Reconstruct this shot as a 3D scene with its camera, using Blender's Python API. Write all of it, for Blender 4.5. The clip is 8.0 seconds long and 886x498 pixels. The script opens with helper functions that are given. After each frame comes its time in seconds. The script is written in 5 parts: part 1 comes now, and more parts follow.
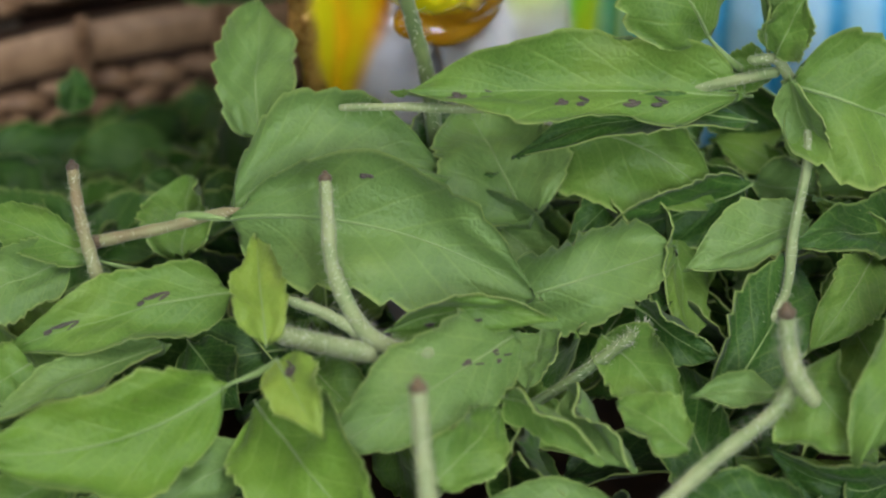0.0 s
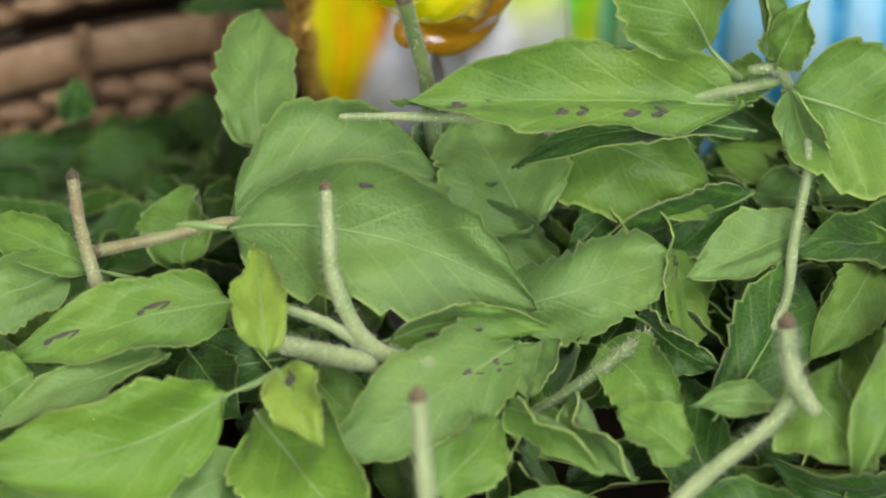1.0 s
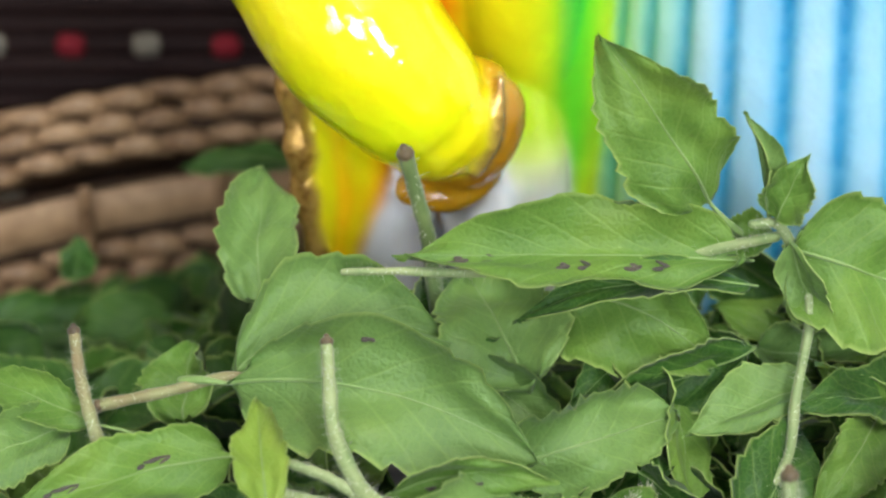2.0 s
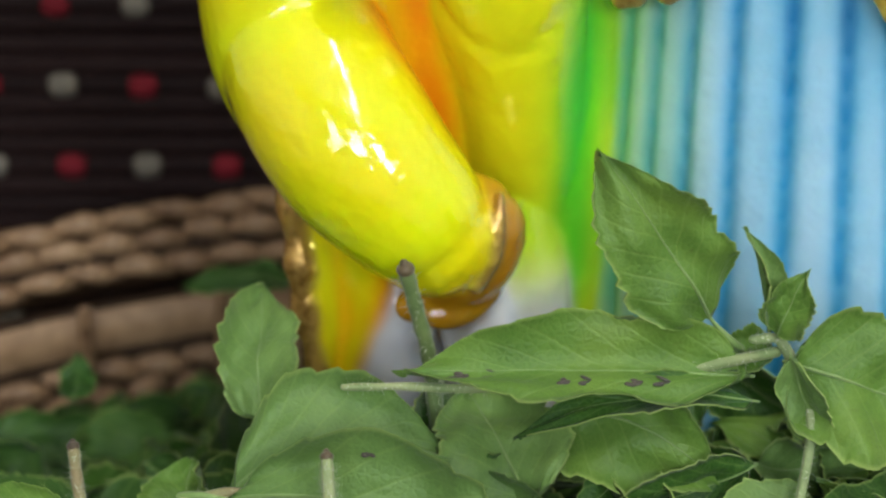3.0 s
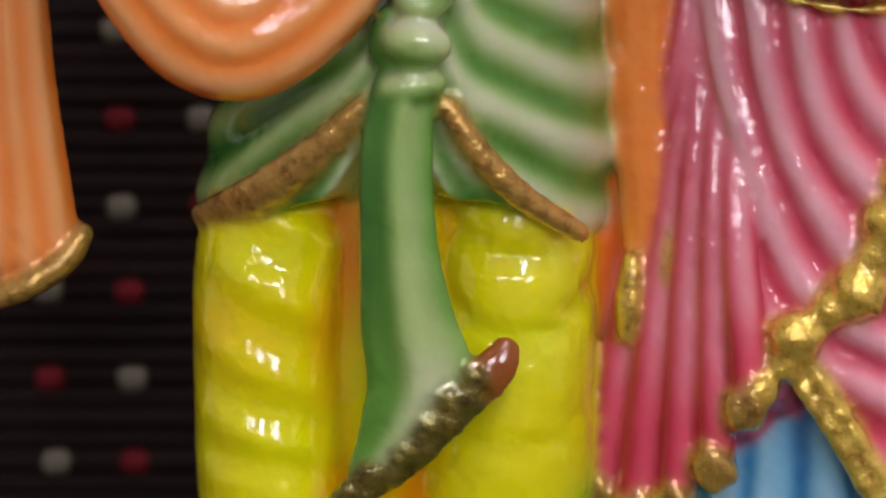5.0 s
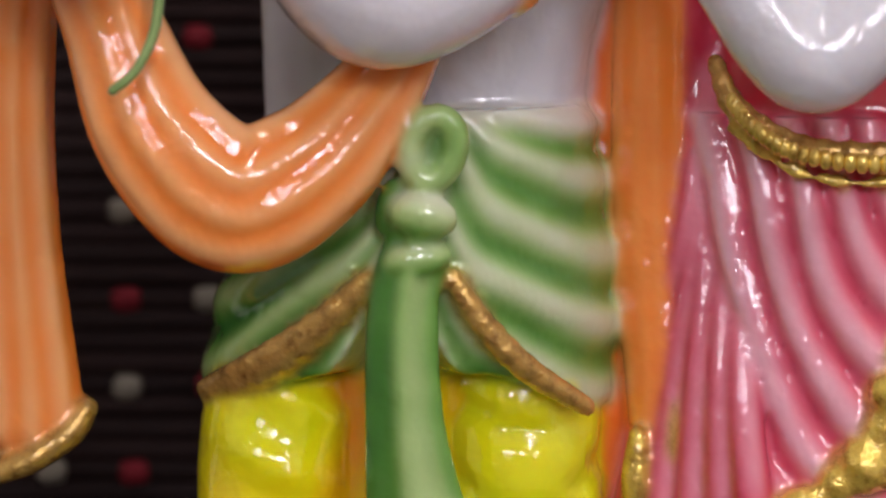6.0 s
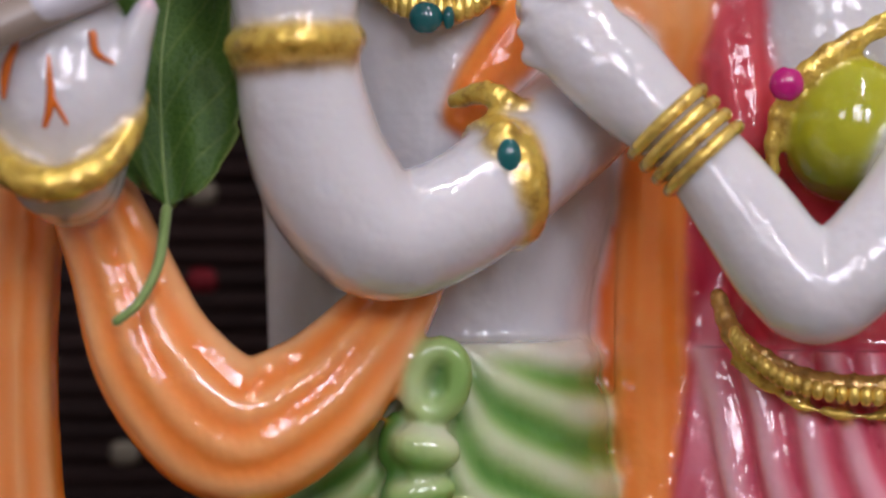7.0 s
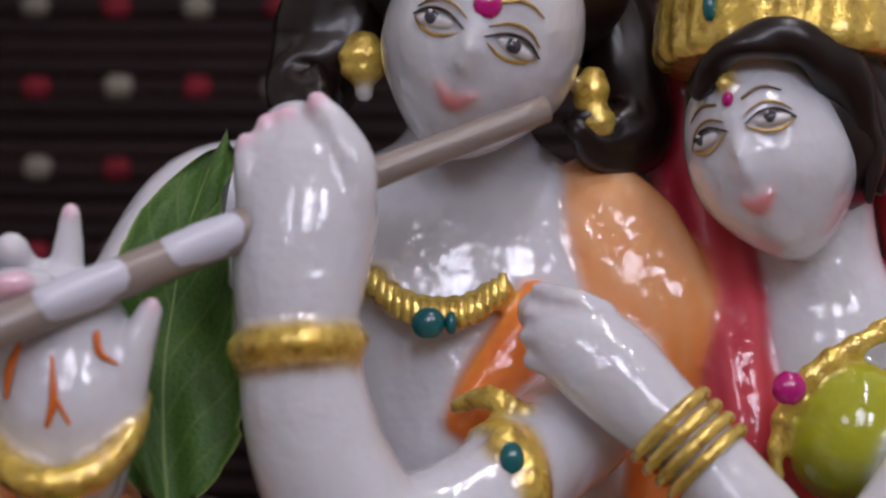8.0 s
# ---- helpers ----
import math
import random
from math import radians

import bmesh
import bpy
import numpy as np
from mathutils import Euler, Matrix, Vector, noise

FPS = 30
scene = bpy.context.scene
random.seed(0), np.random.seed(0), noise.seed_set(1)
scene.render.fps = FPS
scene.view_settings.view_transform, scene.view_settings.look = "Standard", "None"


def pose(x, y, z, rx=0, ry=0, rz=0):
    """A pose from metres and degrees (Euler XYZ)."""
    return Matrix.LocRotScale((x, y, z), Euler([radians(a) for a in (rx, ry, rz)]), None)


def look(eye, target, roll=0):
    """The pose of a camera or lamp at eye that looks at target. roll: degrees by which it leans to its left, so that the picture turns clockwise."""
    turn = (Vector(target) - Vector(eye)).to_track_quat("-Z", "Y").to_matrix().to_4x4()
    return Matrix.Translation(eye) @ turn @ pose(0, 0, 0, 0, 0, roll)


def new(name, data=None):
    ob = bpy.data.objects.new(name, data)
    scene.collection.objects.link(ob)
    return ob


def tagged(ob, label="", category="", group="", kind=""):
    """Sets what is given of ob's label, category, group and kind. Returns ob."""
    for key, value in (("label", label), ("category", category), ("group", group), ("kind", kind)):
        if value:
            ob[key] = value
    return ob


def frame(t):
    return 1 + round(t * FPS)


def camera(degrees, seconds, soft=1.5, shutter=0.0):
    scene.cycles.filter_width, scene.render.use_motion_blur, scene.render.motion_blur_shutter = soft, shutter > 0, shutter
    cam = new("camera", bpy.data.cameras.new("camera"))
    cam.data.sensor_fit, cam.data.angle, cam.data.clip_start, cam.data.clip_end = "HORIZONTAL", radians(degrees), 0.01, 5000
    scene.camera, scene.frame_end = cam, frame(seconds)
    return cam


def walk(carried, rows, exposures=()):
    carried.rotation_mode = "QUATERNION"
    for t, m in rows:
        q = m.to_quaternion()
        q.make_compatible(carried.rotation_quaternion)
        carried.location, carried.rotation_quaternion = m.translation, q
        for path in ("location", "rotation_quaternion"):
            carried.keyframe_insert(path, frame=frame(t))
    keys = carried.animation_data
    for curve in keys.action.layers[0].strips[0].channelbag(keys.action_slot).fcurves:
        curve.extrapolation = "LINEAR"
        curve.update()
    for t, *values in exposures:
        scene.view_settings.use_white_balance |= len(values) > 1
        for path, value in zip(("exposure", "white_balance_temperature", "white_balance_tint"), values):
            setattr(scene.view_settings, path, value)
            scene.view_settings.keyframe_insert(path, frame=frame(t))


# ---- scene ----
from mathutils.bvhtree import BVHTree

# ---------------------------------------------------------------- camera and its way
cam = camera(20, 8.0, soft=2.3)
cam.data.dof.use_dof = True
cam.data.dof.focus_distance = 0.278
cam.data.dof.aperture_fstop = 18
PIVOT = Vector((0.0, -0.2450, 0.20))   # the tilting head of the stand
BACK = 0.03855                         # the lens sits this far behind it


def tilt(pitch, yaw):
    """The camera's pose on its tilting head, in degrees."""
    p, w = radians(pitch), radians(yaw)
    way = Vector((math.sin(w) * math.cos(p), math.cos(w) * math.cos(p), math.sin(p)))
    eye = PIVOT - way * BACK
    return look(eye, eye + way)


walk(cam, [(0.0, tilt(-33.975, 0.493)), (0.5, tilt(-33.957, 0.493)), (1.0, tilt(-33.725, 0.488)),
           (1.5, tilt(-31.671, 0.46)), (1.7, tilt(-30.761, 0.45)), (2.8, tilt(-27.235, 0.442)),
           (3.0, tilt(-26.586, 0.435)), (3.5, tilt(-24.396, 0.425)), (4.0, tilt(-20.947, 0.398)),
           (4.5, tilt(-16.642, 0.357)), (4.7, tilt(-14.866, 0.335)), (5.8, tilt(-9.319, 0.192)),
           (6.0, tilt(-8.258, 0.15)), (6.5, tilt(-5.257, 0.09)), (7.0, tilt(-2.082, 0.067)),
           (7.5, tilt(2.105, 0.026)), (8.0, tilt(6.0, 0.0))],
     exposures=[(0.0, 0.34, 6100, 13), (0.5, 0.72, 6400, 12), (1.0, 0.72, 6400, 10), (1.5, 0.96, 6300, 8), (2.8, 0.33, 6250, 7), (3.5, 0.04, 6350, 7), (4.5, -0.42, 6700, 17), (6.0, -0.25, 6550, 23), (7.0, -0.32, 6400, 23), (8.0, -0.66, 6150, 24)])

# ---------------------------------------------------------------- light
world = bpy.data.worlds.new("sky")
scene.world = world
world.use_nodes = True
sky = world.node_tree.nodes.new("ShaderNodeTexSky")
sky.sky_type, sky.sun_disc = "NISHITA", False
sky.sun_elevation, sky.sun_rotation = radians(40), radians(120)
world.node_tree.nodes["Background"].inputs["Strength"].default_value = 0.1
world.node_tree.links.new(sky.outputs[0], world.node_tree.nodes["Background"].inputs["Color"])


def area_lamp(name, eye, target, wide, high, watts, colour):
    data = bpy.data.lights.new(name, "AREA")
    data.shape, data.size, data.size_y, data.energy, data.color = "RECTANGLE", wide, high, watts, colour
    ob = new(name, data)
    ob.matrix_world = look(eye, target)
    return ob


# daylight in the three window openings behind the camera
WINDOWS = (-0.72, 0.08, 0.88)
for wx, watts in zip(WINDOWS, (9, 13, 17.5)):
    area_lamp("window_daylight", (wx, -1.985, 1.06), (wx, 0.0, 1.06), 0.34, 0.56, watts, (0.92, 0.96, 1.0))
# the tube on the ceiling
TUBE_X = 0.4
area_lamp("tube_glow", (TUBE_X, -0.75, 1.65), (TUBE_X, -0.75, 0.0), 0.04, 1.2, 14, (1.0, 0.97, 0.93))

# ---------------------------------------------------------------- materials


def lin(r, g, b):
    return tuple((c / 12.92 if c <= 0.04045 else ((c + 0.055) / 1.055) ** 2.4) for c in (r / 255, g / 255, b / 255)) + (1.0,)


class Mat:
    """A short way to write a node material."""

    def __init__(self, name):
        self.m = bpy.data.materials.new(name)
        self.m.use_nodes = True
        self.t = self.m.node_tree
        self.b = self.t.nodes["Principled BSDF"]

    def node(self, kind):
        return self.t.nodes.new(kind)

    def link(self, a, b):
        self.t.links.new(a, b)

    def put(self, **inputs):
        for k, v in inputs.items():
            self.b.inputs[k.replace("_", " ")].default_value = v
        return self

    def noise(self, scale, detail=3.0, rough=0.55, stretch=None, vec="Object"):
        tc = self.node("ShaderNodeTexCoord")
        n = self.node("ShaderNodeTexNoise")
        n.inputs["Scale"].default_value, n.inputs["Detail"].default_value, n.inputs["Roughness"].default_value = scale, detail, rough
        if stretch:
            mp = self.node("ShaderNodeMapping")
            mp.inputs["Scale"].default_value = stretch
            self.link(tc.outputs[vec], mp.inputs[0])
            self.link(mp.outputs[0], n.inputs["Vector"])
        else:
            self.link(tc.outputs[vec], n.inputs["Vector"])
        return n.outputs["Fac"]

    def ramp(self, fac, stops, mode="LINEAR"):
        r = self.node("ShaderNodeValToRGB")
        r.color_ramp.interpolation = mode
        el = r.color_ramp.elements
        while len(el) < len(stops):
            el.new(0.5)
        for e, (p, c) in zip(el, stops):
            e.position, e.color = p, c
        self.link(fac, r.inputs[0])
        return r.outputs[0]

    def mix(self, fac, a, b, mode="MIX"):
        n = self.node("ShaderNodeMix")
        n.data_type, n.blend_type = "RGBA", mode
        for sock, v in ((n.inputs[0], fac), (n.inputs[6], a), (n.inputs[7], b)):
            if isinstance(v, (int, float, tuple)):
                sock.default_value = v
            else:
                self.link(v, sock)
        return n.outputs[2]

    def math(self, op, a, b=0.0, c=0.0):
        n = self.node("ShaderNodeMath")
        n.operation = op
        for sock, v in zip(n.inputs, (a, b, c)):
            if isinstance(v, (int, float)):
                sock.default_value = v
            else:
                self.link(v, sock)
        return n.outputs[0]

    def bump(self, fac, strength, dist=0.0003):
        n = self.node("ShaderNodeBump")
        n.inputs["Strength"].default_value, n.inputs["Distance"].default_value = strength, dist
        self.link(fac, n.inputs["Height"])
        self.link(n.outputs[0], self.b.inputs["Normal"])

    def colour(self, c):
        self.link(c, self.b.inputs["Base Color"])


RAMPS = {}


def resin(name, stops, rough=0.13, sss=0.12, mottle=0.16, size=260):
    """Glossy painted cast resin; the stops run along the airbrushed dye."""
    m = Mat(name)
    RAMPS[m.m] = (stops, mottle, size)
    at = m.node("ShaderNodeAttribute")
    at.attribute_name = "dye"
    n = m.noise(size, 3)
    d = m.math("ADD", at.outputs["Fac"], m.math("MULTIPLY", m.math("SUBTRACT", n, 0.5), mottle))
    c = m.ramp(d, stops, "EASE")
    blotch = m.noise(70, 2)
    m.colour(m.mix(m.math("MULTIPLY", blotch, 0.16), c, (0.75, 0.72, 0.66, 1), "MULTIPLY"))
    m.put(Roughness=rough, Coat_Weight=0.5 if sss > 0 or rough < 0.1 else 0.05, Coat_Roughness=0.06, Subsurface_Weight=sss, Subsurface_Scale=0.004)
    m.b.inputs["Subsurface Radius"].default_value = (1.0, 0.8, 0.6)
    m.bump(m.noise(900, 2), 0.06, 0.0002)
    return m.m


def painted_casting(name):
    """The airbrushed, lacquered skin of the casting, with gold paint where it is gilded."""
    m = Mat(name)
    at = m.node("ShaderNodeAttribute")
    at.attribute_name = "paint"
    gold = m.node("ShaderNodeAttribute")
    gold.attribute_name = "gilding"
    g = gold.outputs["Fac"]
    blotch = m.noise(75, 3)
    c = m.mix(m.math("MULTIPLY", blotch, 0.22), at.outputs["Color"], (0.78, 0.74, 0.68, 1), "MULTIPLY")
    speck = m.ramp(m.noise(900, 2, 0.6), [(0.0, (0, 0, 0, 1)), (0.76, (0, 0, 0, 1)), (0.8, (1, 1, 1, 1))])
    c = m.mix(m.math("MULTIPLY", speck, 0.12), c, (0.2, 0.15, 0.1, 1))
    leafing = m.ramp(m.noise(420, 4, 0.65), [(0.3, (0.42, 0.34, 0.26, 1)), (0.5, (0.95, 0.95, 0.95, 1)), (0.75, (1.2, 1.2, 1.15, 1))])
    m.colour(m.mix(g, c, m.mix(1.0, at.outputs["Color"], leafing, "MULTIPLY")))
    lacquer = m.ramp(m.noise(160, 3), [(0.3, (0.04, 0.04, 0.04, 1)), (0.8, (0.13, 0.13, 0.13, 1))])
    m.link(m.mix(g, lacquer, (0.2, 0.2, 0.2, 1)), m.b.inputs["Roughness"])
    m.link(m.math("MULTIPLY", g, 0.5), m.b.inputs["Metallic"])
    m.put(Coat_Weight=0.7, Coat_Roughness=0.025, Subsurface_Weight=0.4, Subsurface_Scale=0.005)
    m.b.inputs["Subsurface Radius"].default_value = (1.0, 0.75, 0.55)
    h = m.math("ADD", m.math("MULTIPLY", m.noise(260, 2), 1.5), m.math("MULTIPLY", m.noise(1300, 1), 0.07))
    grit = m.math("ADD", m.math("MULTIPLY", m.noise(800, 2), 1.0), m.math("MULTIPLY", m.noise(2200, 2), 0.3))
    m.bump(m.math("ADD", h, m.math("MULTIPLY", g, grit)), 0.5, 0.0006)
    return m.m


def gilt(name, c, rough=0.22):
    """Gold leaf paint, uneven and sparkling, dull brown in the hollows."""
    m = Mat(name)
    n = m.noise(420, 4, 0.65)
    m.colour(m.ramp(n, [(0.32, tuple(v * k for v, k in zip(c[:3], (0.45, 0.36, 0.25))) + (1,)), (0.5, c), (0.75, tuple(min(1.0, v * 1.15 + 0.05) for v in c[:3]) + (1,))]))
    m.put(Metallic=0.6, Roughness=rough, Coat_Weight=0.5, Coat_Roughness=0.08)
    h = m.math("ADD", m.noise(800, 2), m.math("MULTIPLY", m.noise(2200, 2), 0.4))
    m.bump(h, 0.42, 0.0006)
    RAMPS[m.m] = ([(0.0, c), (1.0, c)], 0.0, 1)
    return m.m


WHITE = resin("white_resin", [(0.0, lin(216, 217, 224)), (1.0, lin(200, 200, 208))], sss=0.2)
SKIN = painted_casting("lacquered_casting")
YELLOW = resin("yellow_paint", [(0.0, lin(228, 240, 10)), (0.45, lin(241, 227, 10)), (0.8, lin(250, 150, 10)), (1.0, lin(226, 120, 20))], mottle=0.7, size=85)
LEGGREEN = resin("yellow_green_paint", [(0.0, lin(236, 230, 12)), (0.4, lin(222, 236, 30)), (0.62, lin(84, 214, 40)), (0.85, lin(50, 184, 110)), (1.0, lin(80, 186, 214))], mottle=0.3, size=85)
GREEN = resin("green_sash_paint", [(0.0, lin(224, 224, 212)), (0.35, lin(178, 206, 138)), (0.65, lin(98, 160, 62)), (1.0, lin(38, 104, 38))])
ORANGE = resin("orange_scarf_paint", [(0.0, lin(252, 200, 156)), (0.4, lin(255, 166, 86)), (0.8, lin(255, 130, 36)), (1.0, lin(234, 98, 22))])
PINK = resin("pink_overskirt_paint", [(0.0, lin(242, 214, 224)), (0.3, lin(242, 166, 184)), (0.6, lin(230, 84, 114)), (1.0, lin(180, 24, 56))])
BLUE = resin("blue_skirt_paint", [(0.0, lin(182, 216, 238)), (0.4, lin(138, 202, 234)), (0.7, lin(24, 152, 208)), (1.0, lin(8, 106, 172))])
RED = resin("red_veil_paint", [(0.0, lin(240, 140, 146)), (0.5, lin(222, 66, 86)), (1.0, lin(176, 34, 56))])
OLIVE = resin("olive_blouse_paint", [(0.0, lin(172, 176, 36)), (1.0, lin(92, 96, 22))], 0.1)
HAIR = resin("black_hair_paint", [(0.0, lin(30, 20, 18)), (1.0, lin(16, 10, 10))], 0.3, 0.0)
LIP = resin("pink_lip_paint", [(0.0, lin(228, 140, 140)), (1.0, lin(214, 116, 120))])
NAIL = resin("pink_nail_paint", [(0.0, lin(236, 192, 210)), (1.0, lin(234, 170, 196))])
EYE = resin("dark_iris_paint", [(0.0, lin(60, 62, 70)), (1.0, lin(40, 40, 46))], 0.08, 0.0)
EYE_WHITE = resin("eye_white_paint", [(0.0, lin(214, 212, 214)), (1.0, lin(200, 196, 200))], 0.08, 0.0)
LASH = resin("dark_lash_paint", [(0.0, lin(64, 46, 34)), (1.0, lin(44, 32, 26))], 0.2, 0.0)
BROW = resin("brown_brow_paint", [(0.0, lin(120, 90, 50)), (1.0, lin(90, 66, 40))], 0.3, 0.0)
FLUTE = resin("grey_flute_paint", [(0.0, lin(150, 138, 130)), (0.5, lin(138, 124, 112)), (0.52, lin(214, 214, 226)), (1.0, lin(222, 222, 232))], 0.25, 0.0)
CRACK = resin("orange_pattern_paint", [(0.0, lin(214, 108, 30)), (1.0, lin(196, 90, 24))], 0.25, 0.0)
ANKLE = resin("ankle_paint", [(0.0, lin(228, 230, 228)), (0.5, lin(214, 232, 130)), (1.0, lin(196, 232, 40))])
AMBER = resin("amber_paint", [(0.0, lin(206, 164, 26)), (1.0, lin(164, 104, 16))])
GOLD = gilt("gold_paint", lin(238, 204, 96))
BANGLE_GOLD = gilt("bangle_gold_paint", lin(240, 208, 104), 0.2)
FINE_GOLD = gilt("fine_gold_line", lin(214, 176, 92), 0.3)
BRONZE = gilt("dull_gold_paint", lin(202, 162, 86), 0.24)
HEM = gilt("greenish_gold_hem_paint", lin(120, 110, 46), 0.22)
RUST = resin("red_brown_paint", [(0.0, lin(150, 84, 34)), (1.0, lin(120, 60, 26))])
FLUTE_WHITE = resin("white_flute_paint", [(0.0, lin(206, 207, 220)), (1.0, lin(186, 188, 204))], 0.22, 0.0)
GEM = resin("teal_stone", [(0.0, lin(10, 96, 100)), (1.0, lin(6, 50, 60))], 0.04, 0.0)
RUBY = resin("magenta_stone", [(0.0, lin(190, 20, 120)), (1.0, lin(130, 10, 80))], 0.04, 0.0)


def leaf_material(name, fresh, deep, yellowed):
    m = Mat(name)
    uv = m.node("ShaderNodeUVMap")
    uv.uv_map = "blade"
    sep = m.node("ShaderNodeSeparateXYZ")
    m.link(uv.outputs[0], sep.inputs[0])
    across, along = sep.outputs[0], sep.outputs[1]
    side = m.math("ABSOLUTE", across)
    # side veins run forward from the midrib
    s = m.math("SUBTRACT", m.math("MULTIPLY", along, 7.0), m.math("MULTIPLY", m.math("POWER", side, 0.8), 2.2))
    saw = m.math("ABSOLUTE", m.math("SUBTRACT", m.math("FRACT", s), 0.5))
    vein = m.math("SUBTRACT", 1.0, m.math("SMOOTH_MIN", m.math("MULTIPLY", saw, 11.0), 1.0, 0.3))
    vein = m.math("MAXIMUM", vein, 0.0)
    fine = m.node("ShaderNodeTexVoronoi")
    fine.feature = "DISTANCE_TO_EDGE"
    fine.inputs["Scale"].default_value = 1150
    tc = m.node("ShaderNodeTexCoord")
    m.link(tc.outputs["Object"], fine.inputs["Vector"])
    big = m.noise(90, 3)
    isle = m.node("ShaderNodeNewGeometry")
    tone = m.math("ADD", m.math("MULTIPLY", big, 0.7), m.math("MULTIPLY", m.math("SUBTRACT", isle.outputs["Random Per Island"], 0.35), 0.55))
    c = m.ramp(tone, [(0.2, deep), (0.48, fresh), (0.75, yellowed)])
    net = m.ramp(fine.outputs["Distance"], [(0.0, (1, 1, 1, 1)), (0.09, (0, 0, 0, 1))])
    c = m.mix(m.math("MULTIPLY", net, 0.11), c, lin(160, 190, 96))
    grain = m.noise(1500, 2)
    c = m.mix(m.math("MULTIPLY", grain, 0.3), c, lin(150, 176, 110), "SOFT_LIGHT")
    c = m.mix(m.math("MULTIPLY", vein, 0.16), c, lin(164, 190, 104))
    spot = m.ramp(m.noise(150, 4, 0.7), [(0.0, (0, 0, 0, 1)), (0.70, (0, 0, 0, 1)), (0.78, (1, 1, 1, 1))])
    c = m.mix(m.math("MULTIPLY", spot, 0.55), c, lin(84, 74, 40))
    rim = m.ramp(side, [(0.93, (0, 0, 0, 1)), (1.0, (1, 1, 1, 1))])
    c = m.mix(m.math("MULTIPLY", rim, 0.65), c, lin(186, 210, 120))
    m.colour(c)
    m.put(Roughness=0.46, Specular_IOR_Level=0.35, Subsurface_Weight=0.0, Sheen_Weight=0.12)
    h = m.math("SUBTRACT", m.math("MULTIPLY", fine.outputs["Distance"], 1.2), m.math("MULTIPLY", vein, 0.5))
    h = m.math("ADD", h, m.math("MULTIPLY", m.noise(2600, 2), 0.5))
    h = m.math("ADD", h, m.math("MULTIPLY", m.noise(260, 3), 1.6))
    m.bump(h, 0.25, 0.0006)
    # light that passes through the thin blade
    out = m.t.nodes["Material Output"]
    tr = m.node("ShaderNodeBsdfTranslucent")
    m.link(m.mix(1.0, c, lin(220, 255, 120), "MULTIPLY"), tr.inputs[0])
    ms = m.node("ShaderNodeMixShader")
    ms.inputs[0].default_value = 0.22
    m.link(m.b.outputs[0], ms.inputs[1])
    m.link(tr.outputs[0], ms.inputs[2])
    m.link(ms.outputs[0], out.inputs[0])
    return m.m


LEAF = leaf_material("basil_leaf", lin(104, 140, 58), lin(66, 102, 40), lin(128, 156, 64))
LEAF_PALE = leaf_material("basil_leaf_underside", lin(112, 144, 78), lin(82, 116, 56), lin(128, 156, 82))
LEAF_YOUNG = leaf_material("young_basil_leaf", lin(134, 160, 60), lin(104, 138, 48), lin(150, 160, 70))
LEAF_BRIGHT = leaf_material("bright_basil_leaf", lin(106, 144, 46), lin(80, 116, 36), lin(124, 156, 58))
LEAF_TUCKED = leaf_material("tucked_basil_leaf", lin(70, 108, 40), lin(52, 86, 32), lin(88, 122, 48))
# for dark leaves, and for shade put into the colour of heap leaves
LEAF_DARK_SHADE = leaf_material("dark_and_shaded_basil_leaf", lin(54, 94, 30), lin(38, 72, 24), lin(72, 110, 38))


def stem_material(name, a, b):
    m = Mat(name)
    m.colour(m.ramp(m.noise(220, 4, 0.6), [(0.3, a), (0.7, b)]))
    m.put(Roughness=0.55, Sheen_Weight=0.3)
    m.bump(m.noise(1100, 3), 0.4, 0.0003)
    return m.m


RIB = stem_material("leaf_midrib", lin(106, 138, 68), lin(130, 156, 88))
STEM = stem_material("green_stem", lin(112, 136, 80), lin(156, 166, 118))
STEM_BROWN = stem_material("brownish_stem", lin(126, 112, 76), lin(142, 150, 100))
DARK_STEM = stem_material("dark_stem", lin(74, 98, 50), lin(108, 126, 70))
HAIRS = stem_material("stem_hair", lin(206, 212, 180), lin(224, 226, 206))
CUT = stem_material("dry_cut_end", lin(66, 54, 36), lin(104, 88, 58))
MARK = stem_material("dark_scrape", lin(42, 40, 34), lin(70, 60, 46))


def fibre(name, a, b, rough=0.6, stretch=(1, 1, 1), scale=300, gloss=0.2):
    m = Mat(name)
    info = m.node("ShaderNodeObjectInfo")
    t = m.math("ADD", m.math("MULTIPLY", m.noise(scale, 4, 0.6, stretch), 0.75), m.math("MULTIPLY", info.outputs["Random"], 0.25))
    m.colour(m.ramp(t, [(0.25, a), (0.75, b)]))
    m.put(Roughness=rough, Specular_IOR_Level=gloss)
    m.bump(m.noise(scale * 3, 3, 0.6, stretch), 0.4, 0.0004)
    return m.m


CANE = fibre("tan_cane", lin(108, 80, 56), lin(180, 148, 113), 0.42, gloss=0.5)
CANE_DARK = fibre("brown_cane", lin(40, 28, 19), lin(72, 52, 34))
MAT_RIB = fibre("dark_brown_mat_reed", lin(22, 13, 13), lin(37, 23, 22), 0.65, (0.15, 1, 1), 500, 0.12)
MAT_BACK = fibre("mat_backing", lin(20, 14, 13), lin(32, 24, 22), 0.8)
DOT_RED = fibre("red_thread", lin(92, 15, 26), lin(122, 24, 36), 0.7, (1, 1, 1), 900)
DOT_CREAM = fibre("cream_thread", lin(104, 98, 88), lin(130, 124, 111), 0.7, (1, 1, 1), 900)
PLASTER = fibre("pale_wall_paint", lin(196, 190, 180), lin(208, 203, 194), 0.8, (1, 1, 1), 6)
WOOD = fibre("brown_table_wood", lin(86, 58, 38), lin(120, 84, 56), 0.45, (0.2, 1, 1), 30)
